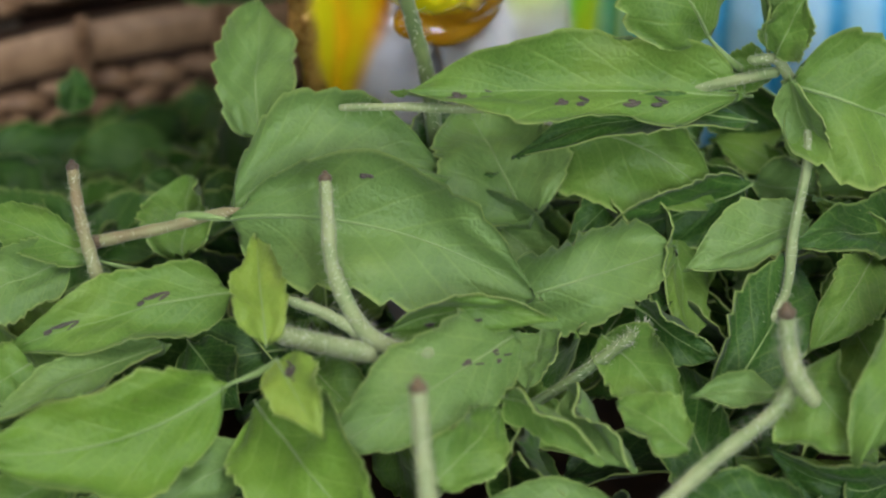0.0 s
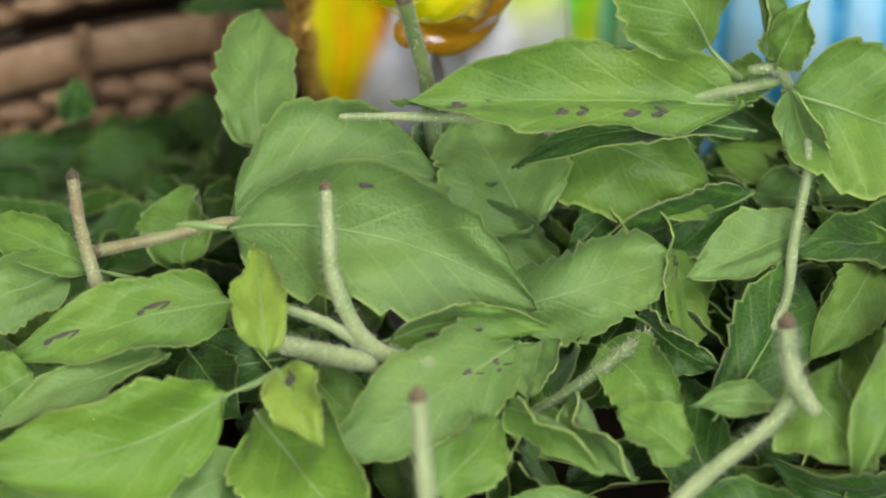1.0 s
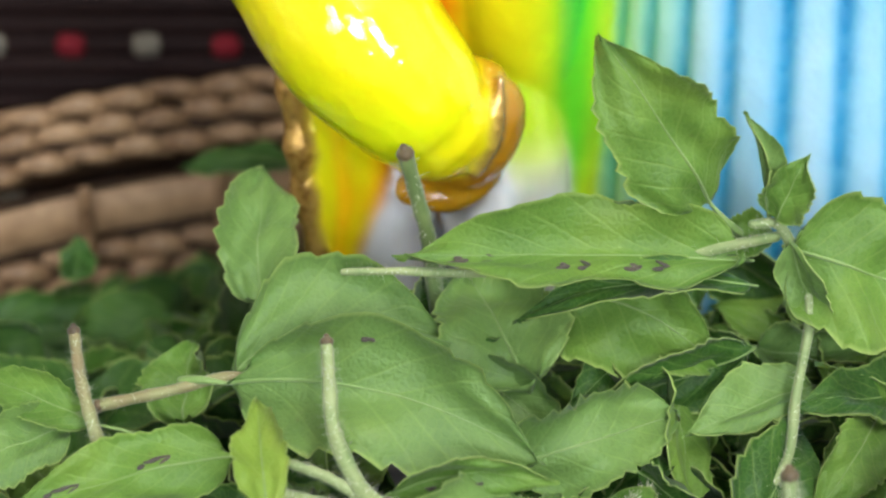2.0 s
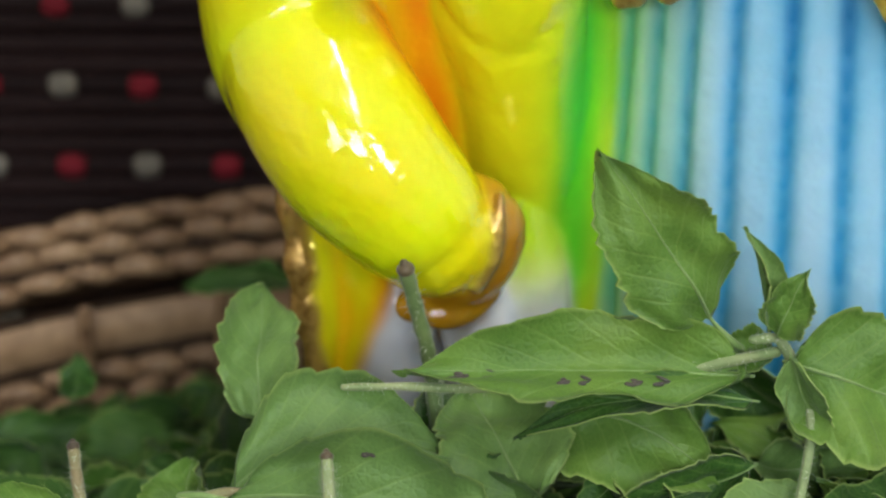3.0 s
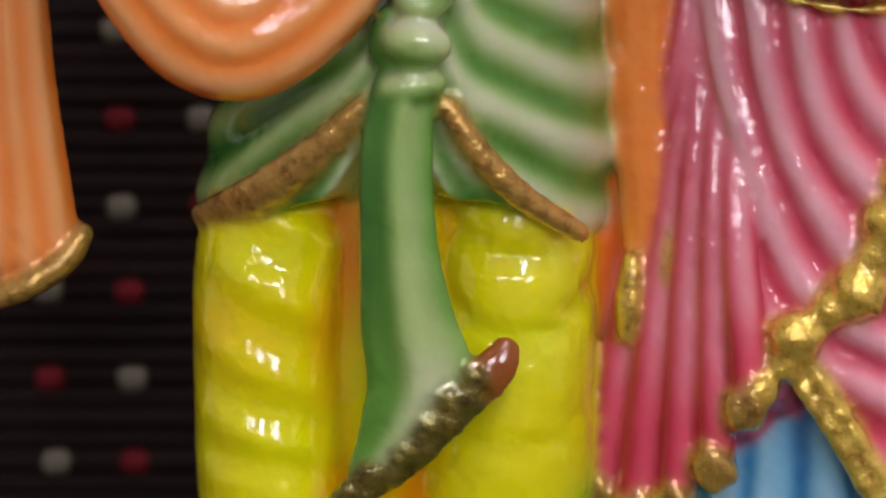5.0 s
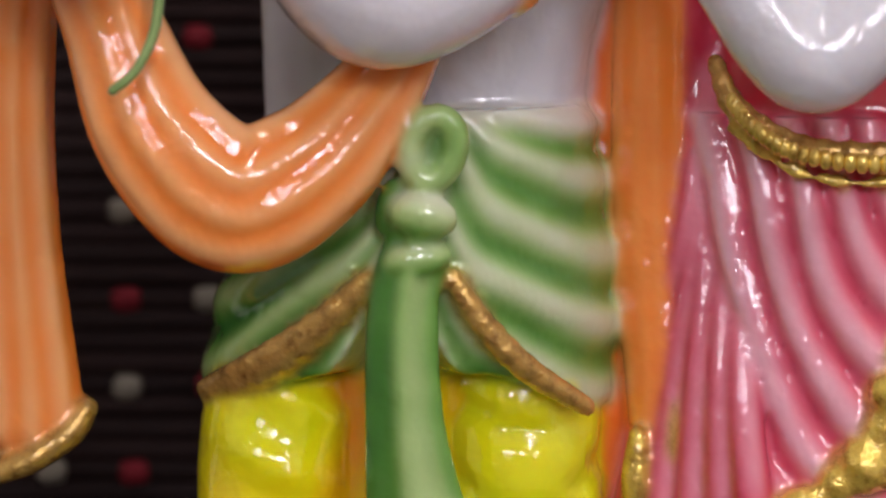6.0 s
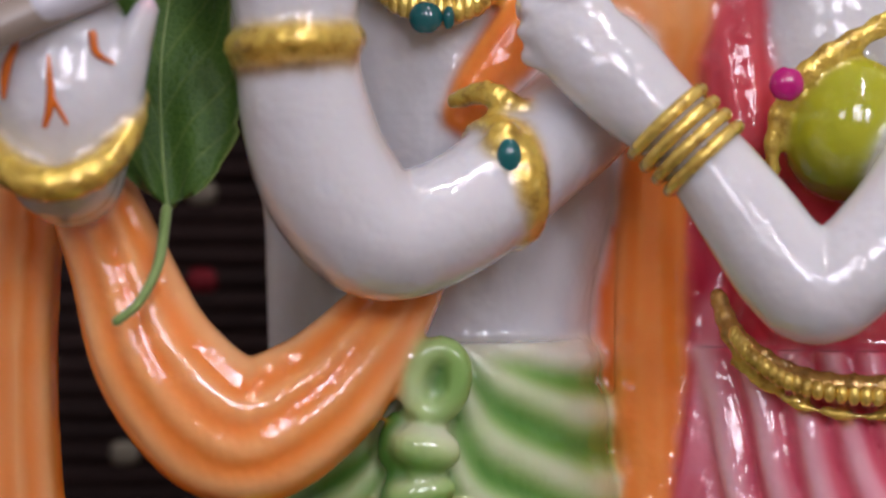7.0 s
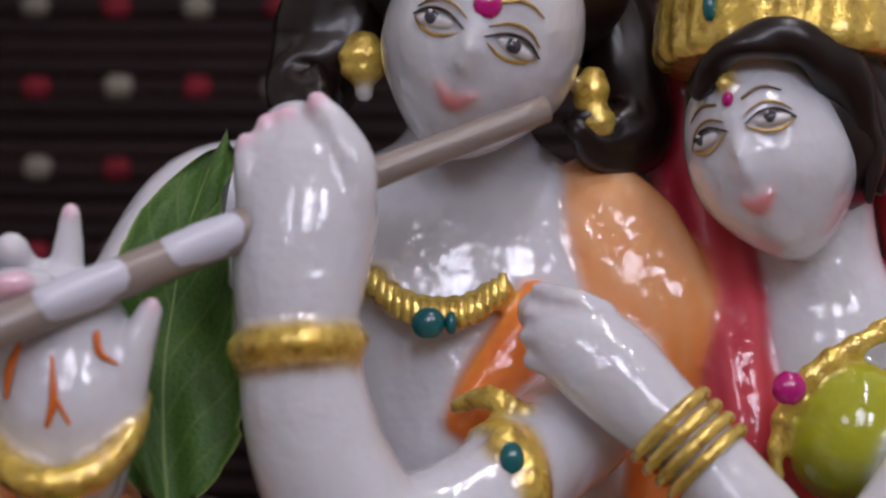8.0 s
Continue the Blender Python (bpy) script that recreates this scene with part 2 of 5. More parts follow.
FLOORMAT = fibre("floor_tile", lin(150, 140, 128), lin(170, 160, 148), 0.4, (1, 1, 1), 5)
FRAME = fibre("white_window_paint", lin(214, 212, 206), lin(226, 224, 220), 0.4, (1, 1, 1), 30)
tube_glass = Mat("lit_tube")
tube_glass.put(Emission_Strength=6.0)
tube_glass.b.inputs["Emission Color"].default_value = (1.0, 0.97, 0.93, 1)
TUBE = tube_glass.m

# ---------------------------------------------------------------- mesh helpers (millimetres in, metres out)
MM = 0.001


def to_mesh(name, verts, faces, mats, ids=None, dye=None, smooth=True, uv=None):
    me = bpy.data.meshes.new(name)
    me.from_pydata([(v[0] * MM, v[1] * MM, v[2] * MM) for v in verts], [], faces)
    for m in mats:
        me.materials.append(m)
    if ids:
        me.polygons.foreach_set("material_index", ids)
    me.polygons.foreach_set("use_smooth", [smooth] * len(faces))
    if dye:
        at = me.attributes.new("dye", "FLOAT", "POINT")
        at.data.foreach_set("value", dye)
    if uv:
        layer = me.uv_layers.new(name="blade")
        for lp in me.loops:
            layer.data[lp.index].uv = uv[lp.vertex_index]
    me.update()
    return me


def part(name, me, parent, label=""):
    ob = new(name, me)
    ob.parent = parent
    if label:
        ob["label"] = label
    return ob


def thing(name, label, category, group="", kind="", at=(0, 0, 0)):
    ob = tagged(new(name), label, category, group, kind)
    ob.empty_display_size = 0.01
    ob.location = at
    return ob


def box_data(x0, x1, y0, y1, z0, z1, bevel=0.0):
    """Vertices and faces of a box, in metres, by its limits."""
    bm = bmesh.new()
    bmesh.ops.create_cube(bm, size=1)
    for v in bm.verts:
        v.co = Vector(((x0 + x1) / 2 + v.co.x * (x1 - x0), (y0 + y1) / 2 + v.co.y * (y1 - y0), (z0 + z1) / 2 + v.co.z * (z1 - z0)))
    if bevel:
        bmesh.ops.bevel(bm, geom=bm.edges, offset=bevel, segments=2, affect="EDGES")
    return bm


def box(name, lim, mat, parent=None, bevel=0.0, label="", kind="", category=""):
    bm = box_data(*lim, bevel)
    me = bpy.data.meshes.new(name)
    bm.to_mesh(me)
    bm.free()
    me.materials.append(mat)
    ob = new(name, me)
    ob.parent = parent
    return tagged(ob, label, category, "", kind)


def spline(pts, n):
    """Catmull-Rom through rows of numbers of any length, n steps a span."""
    p = [np.array(q, float) for q in pts]
    p = [2 * p[0] - p[1]] + p + [2 * p[-1] - p[-2]]
    out = []
    for i in range(1, len(p) - 2):
        for k in range(n):
            t = k / n
            out.append(0.5 * (2 * p[i] + (p[i + 1] - p[i - 1]) * t + (2 * p[i - 1] - 5 * p[i] + 4 * p[i + 1] - p[i + 2]) * t * t
                              + (3 * p[i] - p[i - 1] - 3 * p[i + 1] + p[i + 2]) * t ** 3))
    out.append(p[-2])
    return out


class Cast:
    """Collects the forms of one casting into one mesh."""

    def __init__(self):
        self.v, self.f, self.ids, self.dye, self.mats, self.of = [], [], [], [], [], []

    def mat(self, m):
        if m not in self.mats:
            self.mats.append(m)
        return self.mats.index(m)

    def grid(self, rows, m, dye, closed=True, caps=True):
        """Rows of points, each of the same length, with a dye value for each point."""
        k, base, n = self.mat(m), len(self.v), len(rows[0])
        for r, d in zip(rows, dye):
            self.v.extend(tuple(q) for q in r)
            self.dye.extend(float(x) for x in d)
            self.of.extend([k] * len(r))
        for i in range(len(rows) - 1):
            for j in range(n if closed else n - 1):
                a, b = base + i * n + j, base + i * n + (j + 1) % n
                self.f.append((a, b, b + n, a + n))
                self.ids.append(k)
        if caps:
            for row, flip in ((0, True), (len(rows) - 1, False)):
                c = np.mean([np.array(q) for q in rows[row]], axis=0)
                self.v.append(tuple(c))
                self.dye.append(float(np.mean(dye[row])))
                self.of.append(k)
                ci = len(self.v) - 1
                for j in range(n):
                    a, b = base + row * n + j, base + row * n + (j + 1) % n
                    self.f.append((b, a, ci) if flip else (a, b, ci))
                    self.ids.append(k)

    def sweep(self, pts, m, n=24, steps=8, fold=None, ends=True):
        """A limb or roll of cloth: rows of x, y, z, half-width seen from the front, half-depth. fold(s, angle) gives swell and dye."""
        q = spline(pts, steps)
        P = [r[:3] for r in q]
        rows, dye = [], []
        L = len(q)
        seq = list(range(L))
        ring = []
        for i in seq:
            t = P[min(i + 1, L - 1)] - P[max(i - 1, 0)]
            t = t / (np.linalg.norm(t) + 1e-9)
            e1 = np.cross(t, (0, 1, 0) if abs(t[1]) < 0.97 else (0, 0, 1))
            e1 = e1 / (np.linalg.norm(e1) + 1e-9)
            e2 = np.cross(e1, t)
            ring.append((P[i], t, e1, e2, max(q[i][3], 0.05), max(q[i][4], 0.05), i / (L - 1)))
        if ends:   # rounded ends
            first, last = ring[0], ring[-1]
            head = [(first[0] - first[1] * min(first[4], first[5]) * math.sin(a), *first[1:4], first[4] * math.cos(a), first[5] * math.cos(a), 0.0) for a in (1.45, 1.1, 0.7, 0.35)]
            tail = [(last[0] + last[1] * min(last[4], last[5]) * math.sin(a), *last[1:4], last[4] * math.cos(a), last[5] * math.cos(a), 1.0) for a in (0.35, 0.7, 1.1, 1.45)]
            ring = head + ring + tail
        for c, t, e1, e2, a, b, s in ring:
            row, dr = [], []
            for j in range(n):
                th = 2 * math.pi * j / n
                g, d = fold(s, th) if fold else (0.0, 0.0)
                row.append(c + e1 * (a + g) * math.cos(th) + e2 * (b + g) * math.sin(th))
                dr.append(d)
            rows.append(row)
            dye.append(dr)
        self.grid(rows, m, dye)

    def rings(self, pts, m, n=64, steps=6, fold=None, hem=None, close=True, span=(0, 2 * math.pi)):
        """A standing form: rows of x, y, z, half-width, half-depth. fold(s, angle) as above; angle -pi/2 faces the camera. hem(angle) moves the lowest edge."""
        q = spline(pts, steps)
        rows, dye = [], []
        for i, r in enumerate(q):
            s = i / (len(q) - 1)
            row, dr = [], []
            for j in range(n):
                th = span[0] + (span[1] - span[0]) * j / (n if close else n - 1)
                g, d = fold(s, th) if fold else (0.0, 0.0)
                z = r[2] + (hem(th) * s if hem else 0.0)
                row.append(np.array((r[0] + (r[3] + g) * math.cos(th), r[1] + (r[4] + g) * math.sin(th), z)))
                dr.append(d)
            rows.append(row)
            dye.append(dr)
        self.grid(rows, m, dye, close, close)

    def blob(self, c, r, m, turn=(0, 0, 0), n=24, swell=None, dye=None):
        """An ellipsoid; swell(direction) gives a scale and dye(direction) a dye."""
        e = Euler([radians(a) for a in turn]).to_matrix()
        rows, dyes = [], []
        for i in range(1, n // 2):
            ph = math.pi * i / (n // 2)
            row, dr = [], []
            for j in range(n):
                th = 2 * math.pi * j / n
                d = Vector((math.sin(ph) * math.cos(th), math.sin(ph) * math.sin(th), math.cos(ph)))
                k = swell(d) if swell else 1.0
                p = e @ Vector((d.x * r[0] * k, d.y * r[1] * k, d.z * r[2] * k))
                row.append(np.array((c[0] + p.x, c[1] + p.y, c[2] + p.z)))
                dr.append(dye(d) if dye else 0.0)
            rows.append(row)
            dyes.append(dr)
        self.grid(rows, m, dyes)

    def mesh(self, name):
        return to_mesh(name, self.v, self.f, self.mats, self.ids, self.dye)


def smooth01(a, b, x):
    t = min(max((x - a) / (b - a), 0.0), 1.0)
    return t * t * (3 - 2 * t)


# ---------------------------------------------------------------- the room
RX0, RX1, RY0, RY1, RZ0, RZ1 = -1.5, 1.7, -2.0, 0.132, -0.75, 1.7
box("floor", (RX0, RX1, RY0, RY1, RZ0 - 0.1, RZ0), FLOORMAT, kind="structure", label="pale tiled room floor under the table", category="floor")
box("ceiling", (RX0 - 0.1, RX1 + 0.1, RY0 - 0.1, RY1 + 0.1, RZ1, RZ1 + 0.1), PLASTER, kind="structure", label="pale painted room ceiling", category="ceiling")
box("wall_north", (RX0 - 0.1, RX1 + 0.1, RY1, RY1 + 0.1, RZ0 - 0.1, RZ1), PLASTER, kind="structure", label="pale painted wall behind the mat", category="wall")
box("wall_west", (RX0 - 0.1, RX0, RY0, RY1, RZ0 - 0.1, RZ1), PLASTER, kind="structure", label="pale painted side wall", category="wall")
box("wall_east", (RX1, RX1 + 0.1, RY0, RY1, RZ0 - 0.1, RZ1), PLASTER, kind="structure", label="pale painted side wall", category="wall")
south = tagged(new("wall_south"), "pale painted wall with three window openings", "wall", "", "structure")
WZ0, WZ1, WH = 0.74, 1.38, 0.21
edges = [RX0 - 0.1] + [e for wx in WINDOWS for e in (wx - WH, wx + WH)] + [RX1 + 0.1]
for x0, x1 in zip(edges[0::2], edges[1::2]):
    box("wall_panel", (x0, x1, RY0 - 0.1, RY0, RZ0 - 0.1, RZ1), PLASTER, south)
for i, wx in enumerate(WINDOWS):
    box("wall_panel", (wx - WH, wx + WH, RY0 - 0.1, RY0, RZ0 - 0.1, WZ0), PLASTER, south)
    box("wall_panel", (wx - WH, wx + WH, RY0 - 0.1, RY0, WZ1, RZ1), PLASTER, south)
    window = tagged(new("window_%d" % (i + 1)), "white painted window divided into panes", "window", "", "structure")
    for x0 in (wx - WH, wx + WH - 0.03, wx - 0.015):
        box("window_frame", (x0, x0 + 0.03, RY0 + 0.03, RY0 + 0.06, WZ0 + 0.03, WZ1 - 0.03), FRAME, window, 0.003)
    for z in (WZ0, WZ0 + 0.2, WZ0 + 0.41, WZ1 - 0.03):
        box("window_frame", (wx - WH, wx + WH, RY0 + 0.028, RY0 + 0.062, z, z + 0.03), FRAME, window, 0.003)
table = thing("table", "brown wooden table under the basket", "table")
box("tabletop", (-0.6, 0.6, -0.75, 0.13, -0.03, 0.0), WOOD, table, 0.004)
for x in (-0.55, 0.55):
    for y in (-0.70, 0.09):
        box("leg", (x - 0.03, x + 0.03, y - 0.03, y + 0.03, RZ0, -0.03), WOOD, table, 0.003)
fitting = thing("tube_light", "white ceiling batten with a lit tube", "lamp")
box("batten", (TUBE_X - 0.04, TUBE_X + 0.04, -1.37, -0.13, 1.675, 1.7), FRAME, fitting, 0.003)
tube = Cast()
tube.sweep([(TUBE_X / MM, y, 1666, 8, 8) for y in (-1350, -750, -150)], TUBE, 12, 2)
part("tube", tube.mesh("tube"), fitting, "glowing white glass tube")

# ---------------------------------------------------------------- the reed mat behind the figurine
LEAN = 0.18          # it leans back against the wall


def mat_y(z):
    return 65 + (z - 55) * LEAN


reed_mat = thing("reed_mat", "dark brown ribbed reed mat with red and cream woven dots", "mat")
back = []
for z in (0.0, 400.0):
    back += [(-260, mat_y(z) + 1.2, z), (260, mat_y(z) + 1.2, z), (260, mat_y(z) + 4, z), (-260, mat_y(z) + 4, z)]
part("backing", to_mesh("backing", back, [(0, 1, 5, 4), (2, 3, 7, 6), (1, 2, 6, 5), (3, 0, 4, 7), (0, 3, 2, 1), (4, 5, 6, 7)], [MAT_BACK], smooth=False), reed_mat)


def dot_row(k):
    return 58.7 + 12.1 * k + 0.035 * k * k


def rod_mesh(name, length, ry, rz, mat, n=10, segs=6, rounded=0.0):
    rows = []
    for i in range(segs + 1):
        x = -length / 2 + length * i / segs
        e = 1.0 - rounded * max(0.0, abs(2 * i / segs - 1.0)) ** 4
        rows.append([(x, ry * e * math.cos(2 * math.pi * j / n), rz * e * math.sin(2 * math.pi * j / n)) for j in range(n)])
    c = Cast()
    c.grid(rows, mat, [[0.0] * n for _ in rows])
    return c.mesh(name)


reed = rod_mesh("reed", 518, 1.0, 1.72, MAT_RIB, 10, 2)
red_knot = rod_mesh("woven_dot", 4.2, 1.35, 1.9, DOT_RED, 10, 8, 0.45)
cream_knot = rod_mesh("woven_dot", 4.2, 1.35, 1.9, DOT_CREAM, 10, 8, 0.45)
rng = random.Random(5)
for k in range(-4, 25):
    z0, z1 = dot_row(k), dot_row(k + 1)
    for i in range(4):
        z = z0 + (z1 - z0) * i / 4
        ob = part("reed", reed, reed_mat)
        ob.location = Vector((0, mat_y(z) + rng.uniform(-0.25, 0.25), z + rng.uniform(-0.2, 0.2))) * MM
        ob.rotation_euler = (-math.atan(LEAN), radians(rng.uniform(-0.05, 0.05) + 0.35), 0)
    pitch = 11.7 + 0.05 * k
    for j in range(-5, 13):
        x = -41.9 - 0.54 * k + pitch * j
        ob = part("woven_dot", red_knot if (k + j) % 2 else cream_knot, reed_mat)
        ob.location = Vector((x + rng.uniform(-0.3, 0.3), mat_y(z0) - 0.5, z0 - 0.006 * x + rng.uniform(-0.25, 0.25))) * MM
        ob.rotation_euler = (-math.atan(LEAN), radians(rng.uniform(-3, 3)), 0)

# ---------------------------------------------------------------- the wicker basket
BX, BY, BR = 0.0, -67.0, 127.0
basket = thing("wicker_basket", "round tan wicker basket with a braided double rim", "basket")


def ring_point(a, r, z):
    return np.array((BX + r * math.sin(a), BY + r * math.cos(a), z))


disc = Cast()
rows = []
for r, z in ((4, 22), (60, 22), (112, 22), (114, 18), (110, 0.5), (60, 0.5), (4, 0.5)):
    rows.append([ring_point(-2 * math.pi * j / 96, r, z) for j in range(96)])
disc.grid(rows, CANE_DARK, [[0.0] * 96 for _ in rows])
part("base", disc.mesh("base"), basket, "dark woven base of the basket")
side = Cast()
rows = []
for r, z in ((111, 20), (117, 30), (120, 38), (121.5, 46), (123.5, 46), (122, 38), (119, 30), (113, 19)):
    rows.append([ring_point(-2 * math.pi * j / 160, r, z) for j in range(160)])
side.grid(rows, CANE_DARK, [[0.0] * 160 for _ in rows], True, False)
part("wall", side.mesh("wall"), basket, "brown cane wall of the basket")
# a flat split-cane band and its uprights inside the wall
band = Cast()
rows = []
for r, z in ((119.4, 39.5), (118.4, 41), (118.6, 44.5), (120.0, 46)):
    rows.append([ring_point(-2 * math.pi * j / 160, r, z) for j in range(160)])
band.grid(rows, CANE, [[0.0] * 160 for _ in rows], True, False)
part("band", band.mesh("band"), basket, "flat split-cane band")
upright = Cast()
upright.sweep([(0, 0, -8, 1.1, 0.8), (0, 0, 0, 1.2, 0.9), (0, -0.4, 8, 1.0, 0.8)], CANE, 10, 4)
upright_me = upright.mesh("upright")
for i in range(36):
    a = 2 * math.pi * i / 36 + 0.09
    ob = part("upright", upright_me, basket)
    ob.location = Vector(ring_point(a, 117.6, 40)) * MM
    ob.rotation_euler = (0, 0, -a)
# braids: short overlapping strands in courses
strand = Cast()
strand.sweep([(-5.0, 1.3, -1.0, 0.7, 0.7), (-2.4, 0.0, -0.1, 1.35, 1.2), (0, -0.8, 0.5, 1.6, 1.4), (2.4, 0.0, -0.1, 1.35, 1.2), (5.0, 1.3, -1.0, 0.7, 0.7)], CANE, 10, 3)
strand_me = strand.mesh("strand")
NB = 108
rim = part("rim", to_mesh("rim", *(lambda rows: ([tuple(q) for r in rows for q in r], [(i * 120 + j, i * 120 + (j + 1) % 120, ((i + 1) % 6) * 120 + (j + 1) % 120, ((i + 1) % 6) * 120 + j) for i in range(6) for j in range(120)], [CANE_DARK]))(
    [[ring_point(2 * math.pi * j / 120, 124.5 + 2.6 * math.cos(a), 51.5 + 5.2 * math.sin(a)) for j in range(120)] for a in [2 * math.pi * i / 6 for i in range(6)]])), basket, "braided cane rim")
for course, (r, z, off, tiltdeg) in enumerate(((125.5, 57.2, 0.0, 14), (123.0, 54.6, 0.5, 10), (121.8, 51.0, 0.0, 8), (119.4, 36.0, 0.25, 16), (118.4, 32.4, 0.75, -16))):
    for i in range(NB):
        a = 2 * math.pi * (i + off) / NB
        if course > 1 and abs((a + math.pi) % (2 * math.pi) - math.pi) > 1.25:
            continue
        ob = part("strand", strand_me, rim if course < 3 else basket)
        ob.location = Vector(ring_point(a, r + rng.uniform(-0.25, 0.25), z + rng.uniform(-0.3, 0.3))) * MM
        ob.rotation_euler = (radians(rng.uniform(-12, 12)), radians(tiltdeg + rng.uniform(-5, 5)), -a)
        k = rng.uniform(0.92, 1.1)
        ob.scale = (0.98, k, k)

# ---------------------------------------------------------------- the figurine: one painted casting
fig = Cast()


def wave(x, sharp=1.0):
    return (0.5 + 0.5 * math.cos(x)) ** sharp


# plinth
fig.rings([(24, 5, 22.2, 38, 19), (24, 5, 28, 39, 20), (24, 5, 42, 38, 19), (24, 5, 48, 36, 17), (24, 5, 50, 18, 9)], WHITE, 64, 4)
# standing figure: torso and neck
fig.rings([(2, 8, 166, 17, 13), (4, 7, 178, 13.5, 12), (4.6, 7, 186, 13.5, 11.5), (4, 7, 198, 17, 12), (1, 8, 212, 22, 13), (0, 9, 224, 26, 13), (0, 10, 232, 24, 12), (2, 9, 237, 12, 9), (3, 7, 241, 7, 7), (4, 6, 250, 6.5, 6.5)], WHITE, 48, 6)
# pale cloth hanging behind the arm
fig.sweep([(-21, 20, 236, 9, 6), (-19, 20, 212, 5.5, 3), (-16, 20, 196, 5.6, 3), (-14, 19, 180, 7, 3), (-12, 17, 168, 8, 4)], WHITE, 20, 6)


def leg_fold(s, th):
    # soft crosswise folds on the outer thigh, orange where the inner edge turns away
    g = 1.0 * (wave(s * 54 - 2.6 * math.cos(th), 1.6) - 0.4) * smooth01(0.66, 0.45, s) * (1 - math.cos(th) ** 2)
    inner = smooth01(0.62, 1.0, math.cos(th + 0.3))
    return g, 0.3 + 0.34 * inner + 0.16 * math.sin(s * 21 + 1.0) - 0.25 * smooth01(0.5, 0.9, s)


def shin_fold(s, th):
    edge = smooth01(0.35, 0.95, math.cos(th - 0.5)) * smooth01(0.05, 0.3, s)
    return 0.0, 0.1 + 0.62 * edge * (1 - 0.5 * s) + 0.1 * math.sin(5 * s) + 0.34 * smooth01(0.72, 1.0, s)


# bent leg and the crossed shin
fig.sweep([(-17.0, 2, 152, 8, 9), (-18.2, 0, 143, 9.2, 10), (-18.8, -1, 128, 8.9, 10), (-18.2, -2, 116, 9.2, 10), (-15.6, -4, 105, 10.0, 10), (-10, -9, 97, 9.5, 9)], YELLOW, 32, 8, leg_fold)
fig.sweep([(-17.6, 6, 117, 7, 6), (-15.0, -5.4, 107.5, 10.0, 9.4), (-9.2, -13, 98.5, 10.5, 10), (-2.6, -15.6, 91.0, 9.0, 9), (0.6, -15.4, 87.2, 7.8, 7.6)], YELLOW, 32, 8, shin_fold)
fig.sweep([(-1.0, -9.5, 87.5, 7.0, 4.6), (4.0, -12.6, 84.8, 8.8, 5.6), (6.0, -13.2, 83.8, 8.0, 5)], AMBER, 32, 4, lambda s, th: (0.0, 0.25 + 0.5 * smooth01(0.2, -0.9, math.sin(th))))
fig.sweep([(8.4, -16.0, 92.4, 0.6, 0.9), (8.2, -17.6, 89.5, 0.8, 1.1), (7.6, -18.4, 85.5, 0.9, 1.1), (5.6, -18.4, 81.4, 0.7, 1.0)], BRONZE, 14, 6)
fig.sweep([(9.4, -13.0, 83.0, 0.9, 1.6), (7.2, -13.6, 78.4, 1.4, 2.0), (3.0, -13.2, 75.8, 2.2, 3.0), (-2.0, -12, 76.0, 2.0, 3.0)], AMBER, 14, 6, lambda s, th: (0.0, 0.6))
fig.sweep([(4.6, -8, 76, 5.0, 4.4), (6.5, -9, 71, 5.0, 5), (8.0, -10, 62, 5.2, 5)], WHITE, 20, 4)


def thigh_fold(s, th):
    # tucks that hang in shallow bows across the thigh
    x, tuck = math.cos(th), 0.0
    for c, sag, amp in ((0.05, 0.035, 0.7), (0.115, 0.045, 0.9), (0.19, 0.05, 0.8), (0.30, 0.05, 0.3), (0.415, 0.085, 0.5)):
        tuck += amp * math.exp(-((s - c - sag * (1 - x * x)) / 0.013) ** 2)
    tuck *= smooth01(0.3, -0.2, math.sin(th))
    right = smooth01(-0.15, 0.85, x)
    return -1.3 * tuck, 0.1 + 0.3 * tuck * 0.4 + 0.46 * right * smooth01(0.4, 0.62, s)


fig.rings([(-3, 5, 152, 19, 10), (-3, 4, 135, 19, 10), (-3, 4, 120, 18.5, 9.5), (-1, 5, 104, 16, 9), (3, 6, 86, 12, 8), (4, 6, 58, 12, 8)], YELLOW, 60, 6, lambda s, th: (0.4 * math.sin(th * 9), 0.55 + 0.2 * math.sin(th * 9 + 4 * s)))
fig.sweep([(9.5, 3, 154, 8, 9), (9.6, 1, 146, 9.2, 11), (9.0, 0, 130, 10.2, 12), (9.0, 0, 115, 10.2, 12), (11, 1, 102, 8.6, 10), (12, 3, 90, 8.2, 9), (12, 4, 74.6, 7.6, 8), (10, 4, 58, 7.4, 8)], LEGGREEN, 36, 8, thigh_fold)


fig.sweep([(21, 9, 214, 6, 5), (20, 9, 196, 6, 5), (20.5, 9, 176, 5, 5), (20.5, 8, 160, 5, 6), (20, 7, 140, 5, 6), (19.5, 7, 128, 4, 5)], ORANGE, 24, 6, lambda s, th: (0.0, 0.9))
fig.sweep([(27, 10, 214, 5, 4), (27, 10, 190, 5, 4), (27, 9, 160, 5, 4), (27, 8, 130, 5, 4)], RED, 20, 6, lambda s, th: (0.0, 0.7))


fig.sweep([(11.0, -1.5, 84, 4.5, 5), (10.8, -3, 76, 6.6, 6.5), (10.4, -3, 66, 7.4, 7), (9.6, -3, 54, 8.0, 7)], ANKLE, 28, 6, lambda s, th: (0.0, smooth01(0.46, 0.12, s)))


